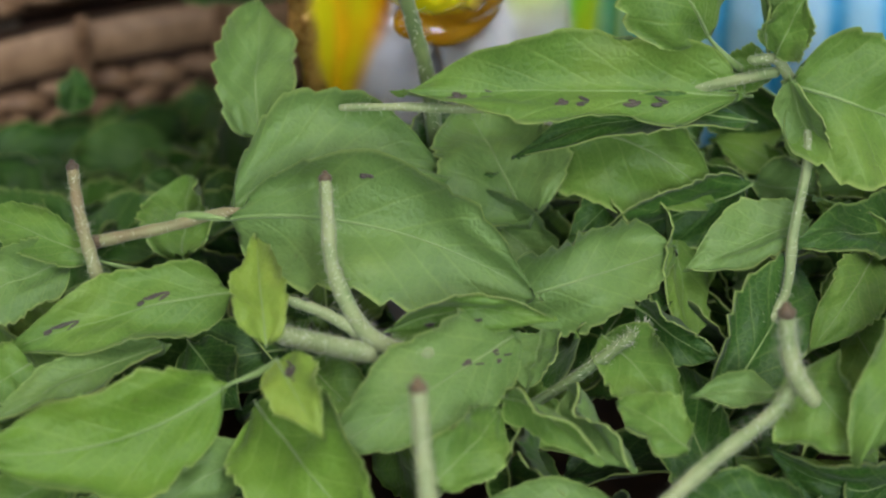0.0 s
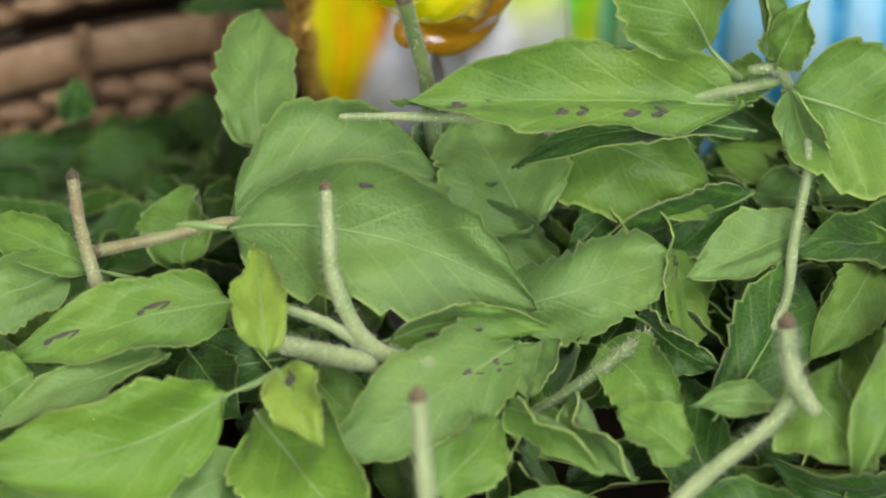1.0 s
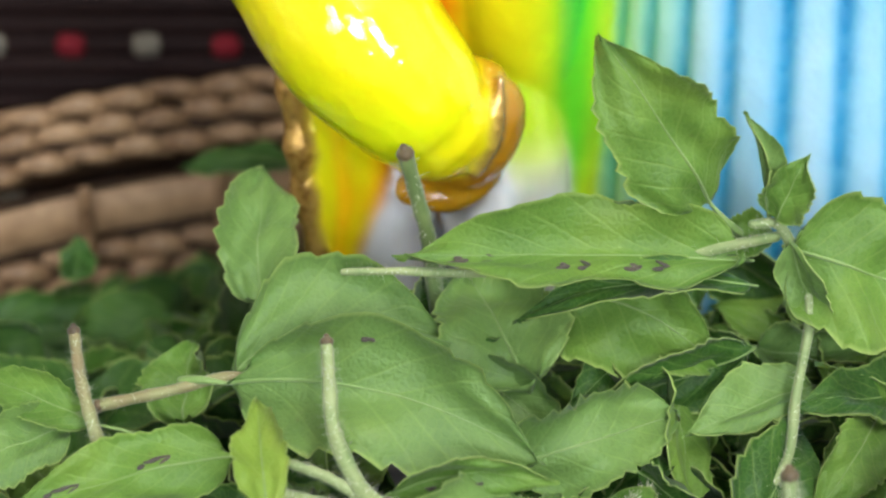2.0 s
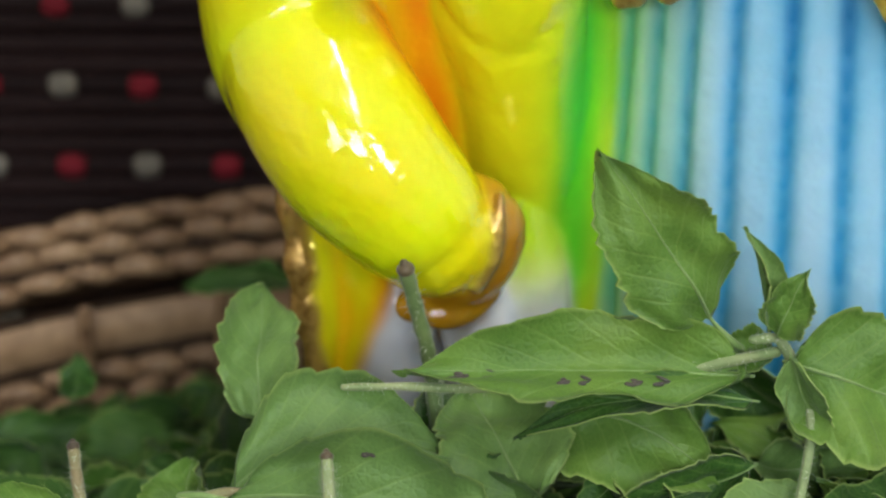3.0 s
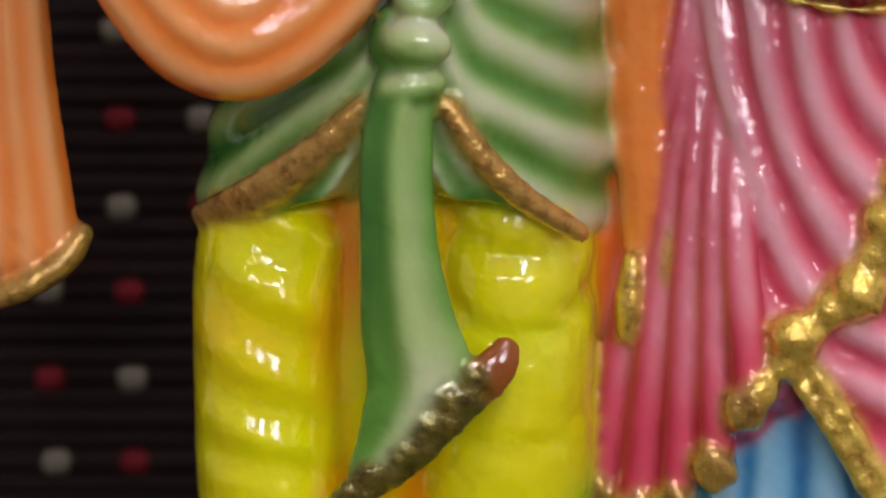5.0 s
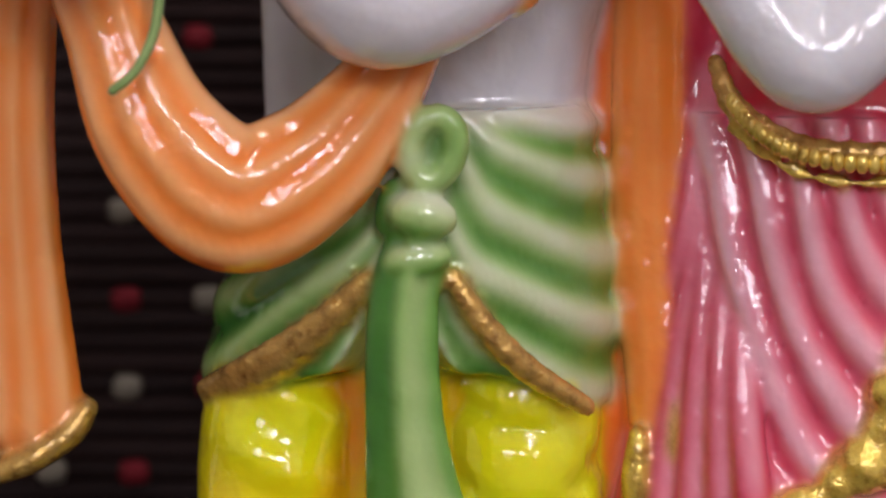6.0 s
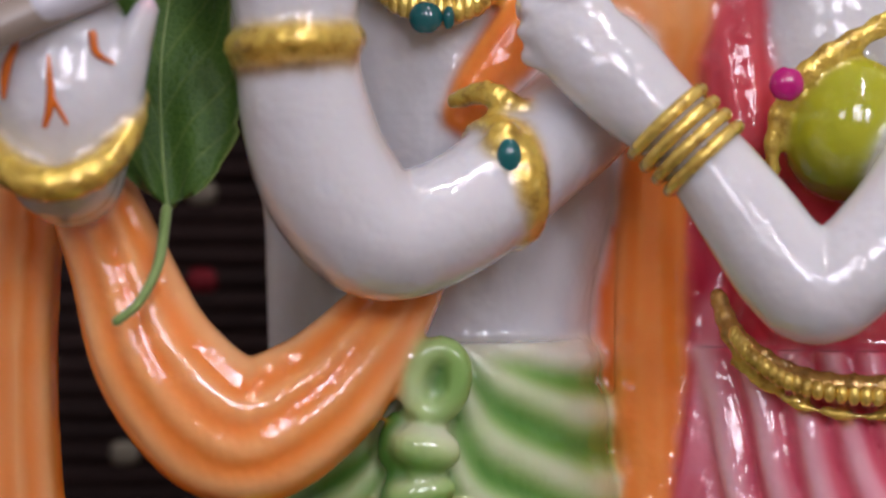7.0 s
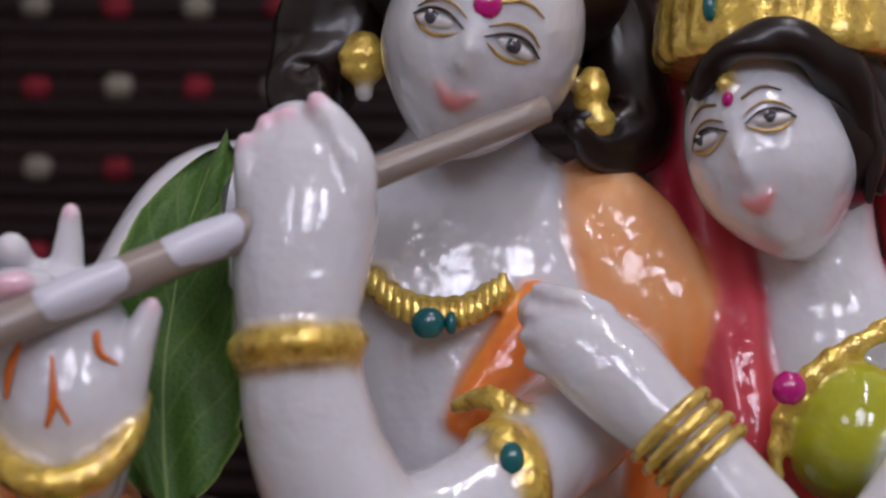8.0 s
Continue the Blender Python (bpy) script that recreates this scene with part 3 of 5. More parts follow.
fig.sweep([(18.8, 4, 122, 4.4, 4), (18.6, 2, 105, 4.8, 4), (17.6, 0.6, 88, 5.2, 4), (16.8, 0, 76, 5.0, 4), (17, 1, 60, 4, 4)], LEGGREEN, 24, 6, lambda s, th: (0.0, 0.36 + 0.1 * math.cos(th)))


def cuff_fold(s, th):
    w = wave(th * 7, 2)
    return 0.7 * w, 0.36 + 0.34 * w


# trailing hem of the trouser cloth beside the shin
fig.sweep([(-11.5, -3, 92, 4.5, 4), (-9.6, -4, 82, 5.8, 4), (-9.0, -5, 73, 5.2, 4), (-10.4, -5.4, 65, 3.0, 3.4), (-10.6, -5, 57, 1.6, 2.4)], YELLOW, 28, 6, cuff_fold)
fig.sweep([(-1.6, -5, 76, 3.4, 3), (-3.4, -6, 69, 4.6, 4), (-5, -6, 57, 6, 5)], WHITE, 20, 4)
fig.sweep([(-16.9, -5, 88, 1.6, 1.8), (-15.6, -6, 79, 2.0, 2), (-14.9, -6, 71, 1.9, 2), (-12.5, -6, 62, 2.1, 2), (-11, -6, 56, 2.0, 2)], BRONZE, 16, 6, lambda s, th: (0.35 * math.sin(s * 30), 0.0))
fig.sweep([(-9, 0, 70, 8, 5), (-6, 0, 62, 9, 6), (-4, 0, 55, 9, 7)], WHITE, 20, 4)


def sash_fold(s, th):
    # swags that sag from the hip towards the knot
    x = math.cos(th)
    lift = 9.0 * math.exp(-3.2 * x) if x > 0 else 9.0 - 13.0 * abs(x)
    sag = 2 * math.pi * 4.6 * (s + lift / 29)
    w = wave(sag, 1.1)
    return 0.9 * (1 - w), (0.14 + 0.7 * w) * (0.05 + 0.95 * smooth01(0.02, 0.24, s)) + 0.25 * smooth01(-0.1, -0.8, x)


fig.rings([(2.5, 5, 181, 14.5, 13.5), (1.5, 5, 176, 17, 15), (-1, 5, 168, 21, 16.5), (-2.4, 5, 160, 23.4, 17.4), (-3.6, 5, 152, 23.4, 17)], GREEN, 120, 10, sash_fold,
          hem=lambda th: 9.5 * smooth01(0.35, 0.0, abs(math.cos(th) + 0.05)) - 5.5 * smooth01(0.35, 1.0, abs(math.cos(th))))
# gold edges of the sash
fig.sweep([(-7.6, -13.0, 163, 1.2, 1.2), (-13, -11.7, 157.5, 2.0, 1.2), (-20, -8.8, 152.2, 2.4, 1.2), (-26.0, -2.2, 148, 2.2, 1.2)], BRONZE, 16, 6, lambda s, th: (0.12 * math.sin(s * 60), 0))
fig.sweep([(1.8, -13.4, 163, 1.2, 1.2), (4.6, -13.2, 158.6, 1.5, 1.5), (9.5, -12.4, 153.2, 1.6, 1.5), (16.6, -9, 148.0, 1.2, 1.2)], BRONZE, 16, 6, lambda s, th: (0.12 * math.sin(s * 60), 0))


def tail_fold(s, th):
    x = math.cos(th)
    return 0.4 * math.cos(6 * x), 0.44 - 0.2 * smooth01(0.3, 0.75, s) + 0.46 * smooth01(0.0, -0.5, x) + 0.3 * smooth01(0.62, 0.95, x)


# hanging tail of the sash with its gilt hem
fig.sweep([(-2.4, -13.5, 168, 2.8, 2.2), (-3.8, -14.4, 159, 3.6, 2.2), (-3.6, -14.8, 148, 4.0, 2.2), (-2.6, -15, 139, 5.0, 2.2), (-1.4, -15, 132.5, 5.6, 2.0), (-4.0, -14.8, 126, 4.2, 1.8), (-7.2, -14.4, 121.5, 2.2, 1.6)], GREEN, 40, 6, tail_fold)
fig.sweep([(-10.4, -14.8, 118.6, 1.4, 1.3), (-7.2, -15.6, 120.8, 2.1, 1.2), (-2.4, -16.0, 124.6, 2.4, 1.2), (1.8, -16.0, 129.3, 2.7, 1.2), (5.4, -15.6, 132.8, 2.6, 1.2)], HEM, 24, 8, lambda s, th: (0.35 * math.sin(s * 37) * math.sin(2 * th) + 0.2 * math.sin(s * 90), 0))
fig.sweep([(5.6, -15.4, 132.4, 2.6, 1.2), (7.4, -14.8, 134.6, 2.4, 1.2), (8.4, -14.2, 136.4, 1.6, 1.0)], RUST, 20, 5)
# knot: an upright loop with a hollow middle over two rolls
fig.sweep([(-0.5 + 2.5 * math.cos(a) + 0.5 * math.sin(a), -14.4, 177.4 + 3.5 * math.sin(a), 1.5, 1.7) for a in np.linspace(0, 2 * math.pi, 17)], GREEN, 14, 3, lambda s, th: (0.0, 0.3 + 0.25 * wave(2 * math.pi * s, 1)), False)
fig.blob((-0.6, -13.0, 177.2), (2.2, 1.6, 3.2), GREEN, (0, 8, 0), 20, None, lambda d: 0.95)
# both rolls run from pale on top to greener below
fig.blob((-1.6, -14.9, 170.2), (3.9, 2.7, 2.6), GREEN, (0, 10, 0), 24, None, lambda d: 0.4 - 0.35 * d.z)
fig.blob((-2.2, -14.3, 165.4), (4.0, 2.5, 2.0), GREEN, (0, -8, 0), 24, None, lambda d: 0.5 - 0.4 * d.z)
fig.blob((-5.2, -13.0, 171.0), (1.6, 1.8, 3.4), GREEN, (0, 14, 0), 16, None, lambda d: 0.9)


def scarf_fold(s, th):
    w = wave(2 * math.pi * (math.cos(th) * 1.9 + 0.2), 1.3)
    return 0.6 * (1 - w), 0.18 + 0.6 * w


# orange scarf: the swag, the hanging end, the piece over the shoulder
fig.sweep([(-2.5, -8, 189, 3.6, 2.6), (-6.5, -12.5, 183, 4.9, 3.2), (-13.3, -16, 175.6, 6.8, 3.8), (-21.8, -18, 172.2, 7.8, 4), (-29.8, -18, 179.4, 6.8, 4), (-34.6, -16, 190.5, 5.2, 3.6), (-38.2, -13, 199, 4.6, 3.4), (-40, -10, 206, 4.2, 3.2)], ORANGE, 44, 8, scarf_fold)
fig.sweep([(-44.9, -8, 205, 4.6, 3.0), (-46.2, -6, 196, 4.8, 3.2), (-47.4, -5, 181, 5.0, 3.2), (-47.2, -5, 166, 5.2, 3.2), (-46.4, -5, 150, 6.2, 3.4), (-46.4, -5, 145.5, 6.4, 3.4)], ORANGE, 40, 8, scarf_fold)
fig.sweep([(-51, -5.4, 139.6, 1.7, 3.6), (-46, -6, 141.6, 1.9, 3.8), (-41.5, -5.4, 144.5, 1.9, 3.6), (-39.6, -4.6, 147, 1.4, 3.0)], BRONZE, 18, 6)
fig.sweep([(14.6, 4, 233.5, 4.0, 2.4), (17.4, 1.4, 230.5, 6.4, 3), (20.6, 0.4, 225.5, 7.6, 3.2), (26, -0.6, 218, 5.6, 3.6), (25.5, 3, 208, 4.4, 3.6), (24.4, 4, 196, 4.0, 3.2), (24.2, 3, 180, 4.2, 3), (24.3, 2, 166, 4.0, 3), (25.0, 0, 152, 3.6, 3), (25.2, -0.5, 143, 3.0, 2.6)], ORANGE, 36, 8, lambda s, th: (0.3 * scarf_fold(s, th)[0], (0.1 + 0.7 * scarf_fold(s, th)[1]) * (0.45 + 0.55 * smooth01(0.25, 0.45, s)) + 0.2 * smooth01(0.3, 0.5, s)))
fig.sweep([(22.4, -3.2, 135, 1.2, 1.6), (22.6, -3.4, 139, 1.7, 2), (22.8, -3.0, 143.5, 1.1, 1.5)], GOLD, 14, 5)
fig.sweep([(27.0, -3.2, 138, 1.2, 1.6), (27.2, -3.4, 142.4, 1.7, 2), (27.0, -3.0, 147, 1.1, 1.5)], GOLD, 14, 5)
# second orange lap across the chest
fig.sweep([(11.5, -4.6, 220, 2.6, 1.4), (8.5, -5.2, 214.5, 3.2, 1.6), (4.5, -5.6, 209, 2.8, 1.6), (2.2, -5.4, 205.5, 1.8, 1.2)], ORANGE, 28, 6, lambda s, th: (0.5 * scarf_fold(s, th)[0], 0.3 + 0.8 * scarf_fold(s, th)[1]))


# arms of the standing figure
fig.sweep([(18, -2, 211, 7, 7), (15.5, -5, 206.5, 6.6, 6.6), (9.5, -11, 201.2, 6.3, 6.4), (1.5, -17, 195.2, 6.5, 6.6), (-6.4, -20.5, 193.4, 7.0, 7.0), (-11.6, -22.2, 199, 7.2, 7.0), (-14.0, -23.4, 206, 6.8, 6.6), (-14.9, -24, 212, 6.3, 6.2)], WHITE, 32, 8)
fig.blob((-15.0, -24, 213.2), (7.5, 7.4, 3.3), GOLD, (0, -4, 0), 32, lambda d: 1 + 0.015 * math.sin(40 * math.atan2(d.y, d.x)))
fig.blob((-15.0, -24, 211.0), (6.9, 6.8, 1.4), BRONZE, (0, -4, 0), 24)
# raised hand with closed fingers
fig.sweep([(-15, -24, 214, 6.2, 6), (-14.9, -24, 220, 7.0, 6.4), (-14.2, -24, 227, 7.5, 6.0), (-14.6, -23.6, 232.5, 6.4, 5.0), (-15.6, -23, 235.4, 4.4, 3.6)], WHITE, 32, 8)
fig.sweep([(-9.6, -25.5, 226, 2.6, 2.8), (-9.4, -26.4, 231.5, 2.6, 2.6), (-11.2, -26.4, 235.6, 2.0, 2.0), (-13.0, -26, 238.2, 1.3, 1.4)], WHITE, 18, 6)
fig.blob((-13.0, -26.5, 238.2), (1.2, 1.3, 1.4), NAIL, (0, 0, 0), 14)
for fx, fz, ft in ((-18.2, 235.6, 12), (-20.3, 233.6, 20), (-16.2, 236.4, -6)):
    fig.sweep([(fx + 1.0, -23.5, fz - 8, 1.8, 2), (fx + 0.4, -25.4, fz - 3.5, 1.8, 2), (fx, -25, fz, 1.5, 1.7)], WHITE, 16, 5)
    fig.blob((fx - 0.1, -25.6, fz + 0.5), (1.2, 1.3, 1.2), NAIL, (0, ft, 0), 12)
# far shoulder and the second hand with its bangle
fig.sweep([(-20, 10, 232, 8, 8), (-28, 10, 231, 7.5, 8), (-34, 4, 222, 6.5, 7), (-38, -10, 208, 6, 6), (-38.5, -22, 200, 5.8, 6)], WHITE, 24, 6)
fig.sweep([(-38.6, -26, 200.5, 5.8, 5.8), (-38.2, -28, 206, 7.2, 6.4), (-38.6, -28, 212, 7.8, 5.6), (-40.5, -27, 216.5, 6.2, 4.4), (-42, -26, 218.5, 4.0, 3.2)], WHITE, 28, 7)
fig.sweep([(-47.6, -27, 207.5, 1.0, 1.8), (-45.6, -31, 202.6, 1.5, 2), (-42, -34, 199.6, 1.8, 2), (-38, -35, 198.8, 1.9, 2), (-34, -33.6, 200.2, 1.8, 2), (-31.4, -30, 203.6, 1.4, 2), (-30.4, -27, 207.4, 0.9, 1.6)], GOLD, 16, 6, lambda s, th: (0.12 * math.sin(s * 70), 0))
fig.sweep([(-38.2, -26, 214, 2.0, 2), (-38.6, -26.5, 220, 1.9, 1.8), (-38.4, -27, 224, 1.5, 1.5), (-38.2, -27.2, 226.6, 1.1, 1.2)], WHITE, 14, 5)
fig.blob((-38.2, -27.8, 226.6), (0.9, 0.9, 1.2), NAIL, (0, 0, 0), 10)
fig.sweep([(-43, -25, 214, 2.2, 2), (-43.4, -26, 220, 2.2, 2), (-43.8, -30, 222.6, 1.9, 1.8)], WHITE, 14, 5)
fig.sweep([(-48, -25, 212, 2.2, 2), (-48.2, -26, 218, 2.2, 2), (-48.4, -30, 220.4, 1.9, 1.8)], WHITE, 14, 5)
fig.sweep([(-33, -29, 206, 2.8, 2.8), (-31.2, -30, 212, 2.1, 2.2), (-29.6, -30.5, 216.2, 1.4, 1.5)], WHITE, 16, 5)
fig.blob((-29.5, -30.8, 216.4), (1.1, 1.3, 1.5), NAIL, (0, 20, 0), 12)
fig.blob((-43.0, -34.4, 218.6), (2.3, 1.4, 1.3), NAIL, (0, -10, 0), 14)
fig.sweep([(-48, -32, 217, 2.0, 2), (-43.5, -33, 218.4, 2.0, 2), (-40.4, -32, 218.8, 1.6, 1.6)], WHITE, 14, 5)
fig.sweep([(-39.2, -34.2, 204.6, 0.3, 0.3), (-38.6, -34.6, 207, 0.45, 0.35), (-38.8, -34.4, 211.4, 0.2, 0.2)], CRACK, 8, 4)
fig.sweep([(-38.6, -34.6, 207.6, 0.3, 0.3), (-37.0, -34.4, 204.8, 0.2, 0.2)], CRACK, 8, 4)
fig.sweep([(-43.4, -33.6, 207.4, 0.25, 0.3), (-43.0, -33.8, 210.5, 0.5, 0.35), (-41.6, -34, 213.6, 0.25, 0.2)], CRACK, 8, 4)
fig.sweep([(-34.6, -33.2, 213.8, 0.4, 0.3), (-34.2, -33.2, 211.8, 0.4, 0.3), (-32.6, -32.4, 210.8, 0.15, 0.2)], CRACK, 8, 4)


fig.sweep([(-58, -40, 207.8, 2.2, 2.2), (-46.5, -37.6, 212.8, 2.2, 2.2), (-33, -32, 219.2, 2.2, 2.2), (-22, -27, 224.4, 2.2, 2.2), (-8, -22.5, 231, 1.7, 1.9), (11.0, -17.5, 239.0, 1.5, 1.6)], FLUTE, 20, 8, None, False)
fig.sweep([(-39.4, -35.2, 216.3, 2.1, 2.2), (-36.2, -33.6, 217.8, 2.26, 2.3), (-32.8, -32.1, 219.4, 2.1, 2.2)], FLUTE_WHITE, 16, 5)
fig.sweep([(-27.6, -29.7, 221.9, 2.1, 2.2), (-24.4, -28.2, 223.4, 2.26, 2.3), (-21.6, -27.0, 224.7, 2.1, 2.2)], FLUTE_WHITE, 16, 5)

# armlet with its stone, necklace, neck stone
AX = np.array((0.88, 0.42, 0.16)) / np.linalg.norm((0.88, 0.42, 0.16))
AC = np.array((6.6, -13.2, 198.7))
A1 = np.cross(AX, (0, 0, 1))
A1 = A1 / np.linalg.norm(A1)
A2 = np.cross(AX, A1)
for off, rad in ((-1.5, 0.7), (0.0, 1.1), (1.5, 0.7)):
    fig.sweep([tuple(AC + AX * off + (A1 * math.cos(a) + A2 * math.sin(a)) * 6.6) + (rad, rad) for a in np.linspace(0, 2 * math.pi, 25)], GOLD, 10, 2, None, False)
fig.blob((7.0, -18.2, 200.8), (2.7, 1.7, 4.8), GOLD, (0, -6, 0), 20)
fig.blob((7.2, -19.6, 201.4), (1.35, 1.0, 2.1), GEM, (0, 0, 0), 18)
fig.sweep([(1.5, -9.0, 207.6, 1.0, 1.0), (5, -12.0, 208.4, 1.4, 1.2), (8.6, -13.6, 206.6, 1.2, 1.1)], GOLD, 14, 6, lambda s, th: (0.2 * math.sin(s * 40), 0))
fig.sweep([(-8.2, -4.5, 222.2, 1.4, 1.3), (-5, -6.4, 219.2, 1.8, 1.4), (-1, -7.2, 217.8, 2.0, 1.5), (3, -7.0, 218.4, 1.9, 1.4), (6.6, -5.6, 220.8, 1.5, 1.3)], GOLD, 18, 8, lambda s, th: (0.3 * math.sin(s * 50), 0))
for q in spline([(-8.4, -5.4, 222.0), (-5, -7.6, 218.8), (-1, -8.4, 217.4), (3, -8.2, 218.0), (6.6, -6.6, 220.6)], 4):
    fig.blob(tuple(q), (0.85, 0.9, 1.9), BANGLE_GOLD, (0, 0, 0), 12, lambda d: 1 + 0.08 * math.sin(9 * d.z))
fig.blob((-1.6, -9.6, 216.6), (1.9, 1.2, 1.8), GEM, (0, 0, 0), 18)
fig.blob((0.9, -9.6, 216.6), (0.7, 0.9, 1.4), GEM, (0, 0, 0), 12)


def face_shape(nose, chin=0.0):
    def swell(d):
        g = 1.0
        if d.y < 0:
            g += nose * math.exp(-((d.x / 0.11) ** 2) - ((d.z + 0.18) / 0.2) ** 2)
            g -= 0.05 * math.exp(-(((abs(d.x) - 0.36) / 0.16) ** 2) - ((d.z - 0.08) / 0.12) ** 2)
            g += 0.035 * math.exp(-((d.x / 0.2) ** 2) - ((d.z + 0.52) / 0.09) ** 2)
            g += 0.03 * math.exp(-(((abs(d.x) - 0.42) / 0.2) ** 2) - ((d.z + 0.28) / 0.22) ** 2)
            g += 0.03 * math.exp(-((d.x / 0.22) ** 2) - ((d.z + 0.8) / 0.12) ** 2)
        g *= 1 - 0.16 * smooth01(-0.2, -1.0, d.z) * abs(d.x)
        return g
    return swell


def on_face(c, r, turn, d, out=1.0):
    """A point on the skin of a head, in a direction of its own frame."""
    e = Euler([radians(a) for a in turn]).to_matrix()
    v = Vector(d).normalized()
    p = e @ Vector((v.x * r[0], v.y * r[1], v.z * r[2])) * out
    return (c[0] + p.x, c[1] + p.y, c[2] + p.z)


def paint_face(c, r, turn, eyes, brow, gilded):
    """Eyes, brows, lips and forehead mark, laid on the skin."""
    for sx in (-1, 1):
        ex, ez = eyes[0] * sx, eyes[1]
        k = 0.86 * r[0] / 11
        yaw = turn[2] + 25 * sx
        fig.blob(on_face(c, r, turn, (ex, -0.9, ez), 0.985), (2.7 * k, 0.8, 1.0 * k), EYE_WHITE, (0, turn[1] + 5 * sx, yaw), 20)
        fig.blob(on_face(c, r, turn, (ex - 0.03, -0.9, ez + 0.01), 1.015), (1.15 * k, 0.6, 0.95 * k), EYE, (0, turn[1], yaw), 16)
        # a tiny white bead puts a catchlight on the iris
        fig.blob(on_face(c, r, turn, (ex - 0.05, -0.9, ez + 0.05), 1.06), (0.3 * k, 0.3, 0.3 * k), EYE_WHITE, (0, 0, 0), 10)
        low = [on_face(c, r, turn, (ex + a, -0.9, ez - 0.10 + 0.9 * a * a), 1.012) for a in (-0.30, -0.15, 0.0, 0.15, 0.30)]
        fig.sweep([(*q, w * k, 0.3) for q, w in zip(low, (0.1, 0.24, 0.28, 0.24, 0.1))], FINE_GOLD, 8, 4)
        top = [on_face(c, r, turn, (ex + a, -0.9, ez + 0.09 - 0.9 * a * a), 1.02) for a in (-0.31, -0.15, 0.0, 0.15, 0.33)]
        fig.sweep([(*q, w * k, 0.4) for q, w in zip(top, (0.1, 0.2, 0.26, 0.22, 0.1))], LASH, 8, 4)
        crease = [on_face(c, r, turn, (ex + a, -0.9, ez + 0.17 - 1.0 * a * a), 1.005) for a in (-0.3, -0.15, 0.0, 0.15, 0.3)]
        fig.sweep([(*q, w * k, 0.3) for q, w in zip(crease, (0.08, 0.18, 0.22, 0.18, 0.08))], FINE_GOLD, 8, 4)
        arch = [on_face(c, r, turn, (ex * 0.95 + a, -0.86, ez + brow + 0.05 - 1.0 * (a - 0.04 * sx) ** 2), 1.01) for a in (-0.26, -0.1, 0.05, 0.22)]
        fig.sweep([(*q, w * k, 0.3) for q, w in zip(arch, (0.26, 0.26, 0.2, 0.08) if sx > 0 else (0.08, 0.2, 0.26, 0.26))], FINE_GOLD if gilded else BROW, 8, 4)
    up = [on_face(c, r, turn, (a, -0.86, -0.50 + b), 1.03) for a, b in ((-0.2, 0.035), (-0.08, 0.0), (0.0, -0.01), (0.08, 0.0), (0.2, 0.035))]
    fig.sweep([(q[0], q[1], q[2], w, 0.6) for q, w in zip(up, (0.15, 0.5, 0.55, 0.5, 0.15))], LIP, 12, 4)
    low = [on_face(c, r, turn, (a, -0.86, -0.60 + b), 1.02) for a, b in ((-0.12, 0.03), (0.0, 0.0), (0.12, 0.03))]
    fig.sweep([(q[0], q[1], q[2], w, 0.6) for q, w in zip(low, (0.25, 0.6, 0.25))], LIP, 12, 4)


# head of the standing figure, bent towards the other
HC, HR, HT = (4.4, -7, 248.4), (11.2, 13, 14.2), (6, 20, -2)
fig.blob(HC, HR, WHITE, HT, 48, face_shape(0.2))
paint_face(HC, HR, HT, (0.40, -0.03), 0.3, True)
fig.blob(on_face(HC, HR, HT, (0.02, -0.9, 0.20), 1.0), (1.6, 0.7, 1.8), RUBY, (0, 10, 0), 14)
fig.blob(on_face(HC, HR, HT, (0.02, -0.9, 0.24), 1.03), (0.7, 0.6, 0.9), GOLD, (0, 10, 0), 12)
fig.blob((6, 1, 259), (16, 13, 13), HAIR, (0, 12, 0), 32)
fig.blob((6, 0, 270), (13, 12, 11), GOLD, (0, 12, 0), 32, lambda d: 1 + 0.03 * math.sin(14 * math.atan2(d.y, d.x)))


def lock(s, th):
    return 0.45 * math.sin(10 * s + 3 * th) + 0.28 * math.sin(7 * th + 6 * s), 0.0


fig.sweep([(-8, 6, 262, 5, 5), (-12, 7, 255, 6.4, 6), (-14, 7, 249, 6.0, 6), (-16.2, 4, 244.4, 4.6, 4.6), (-15, 0, 242.4, 2.8, 3)], HAIR, 24, 8, lock)
fig.sweep([(17, 6, 262, 4.6, 5), (20, 7, 254, 4.8, 5), (21.4, 6, 246, 4.8, 5), (21.6, 3, 240, 5.0, 4.6), (18.2, 0, 238.2, 3.6, 3.4), (15.6, -2, 239.4, 2.0, 2.2)], HAIR, 24, 8, lock)
fig.blob((-9.2, 0.5, 247.6), (2.9, 2.2, 3.4), GOLD, (0, 0, 0), 18, lambda d: 1 + 0.06 * math.sin(9 * d.z))
fig.blob((-9.0, 0.5, 243.8), (1.2, 1.2, 1.3), WHITE, (0, 0, 0), 12)
fig.blob((16.8, -2, 243.4), (2.2, 2.0, 3.0), GOLD, (0, 8, 0), 18, lambda d: 1 + 0.06 * math.sin(9 * d.z))
fig.blob((17.4, -2, 239.8), (2.6, 2.0, 2.2), GOLD, (0, 8, 0), 18)


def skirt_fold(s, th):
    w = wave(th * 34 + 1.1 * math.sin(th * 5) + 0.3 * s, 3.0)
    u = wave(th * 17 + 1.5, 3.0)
    # deeper blue under the drape's hem: part airbrushed paint, part painted-in shade
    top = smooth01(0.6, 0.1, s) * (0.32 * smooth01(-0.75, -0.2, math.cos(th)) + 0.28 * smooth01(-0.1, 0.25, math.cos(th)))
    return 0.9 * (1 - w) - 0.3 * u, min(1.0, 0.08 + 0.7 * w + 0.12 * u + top)


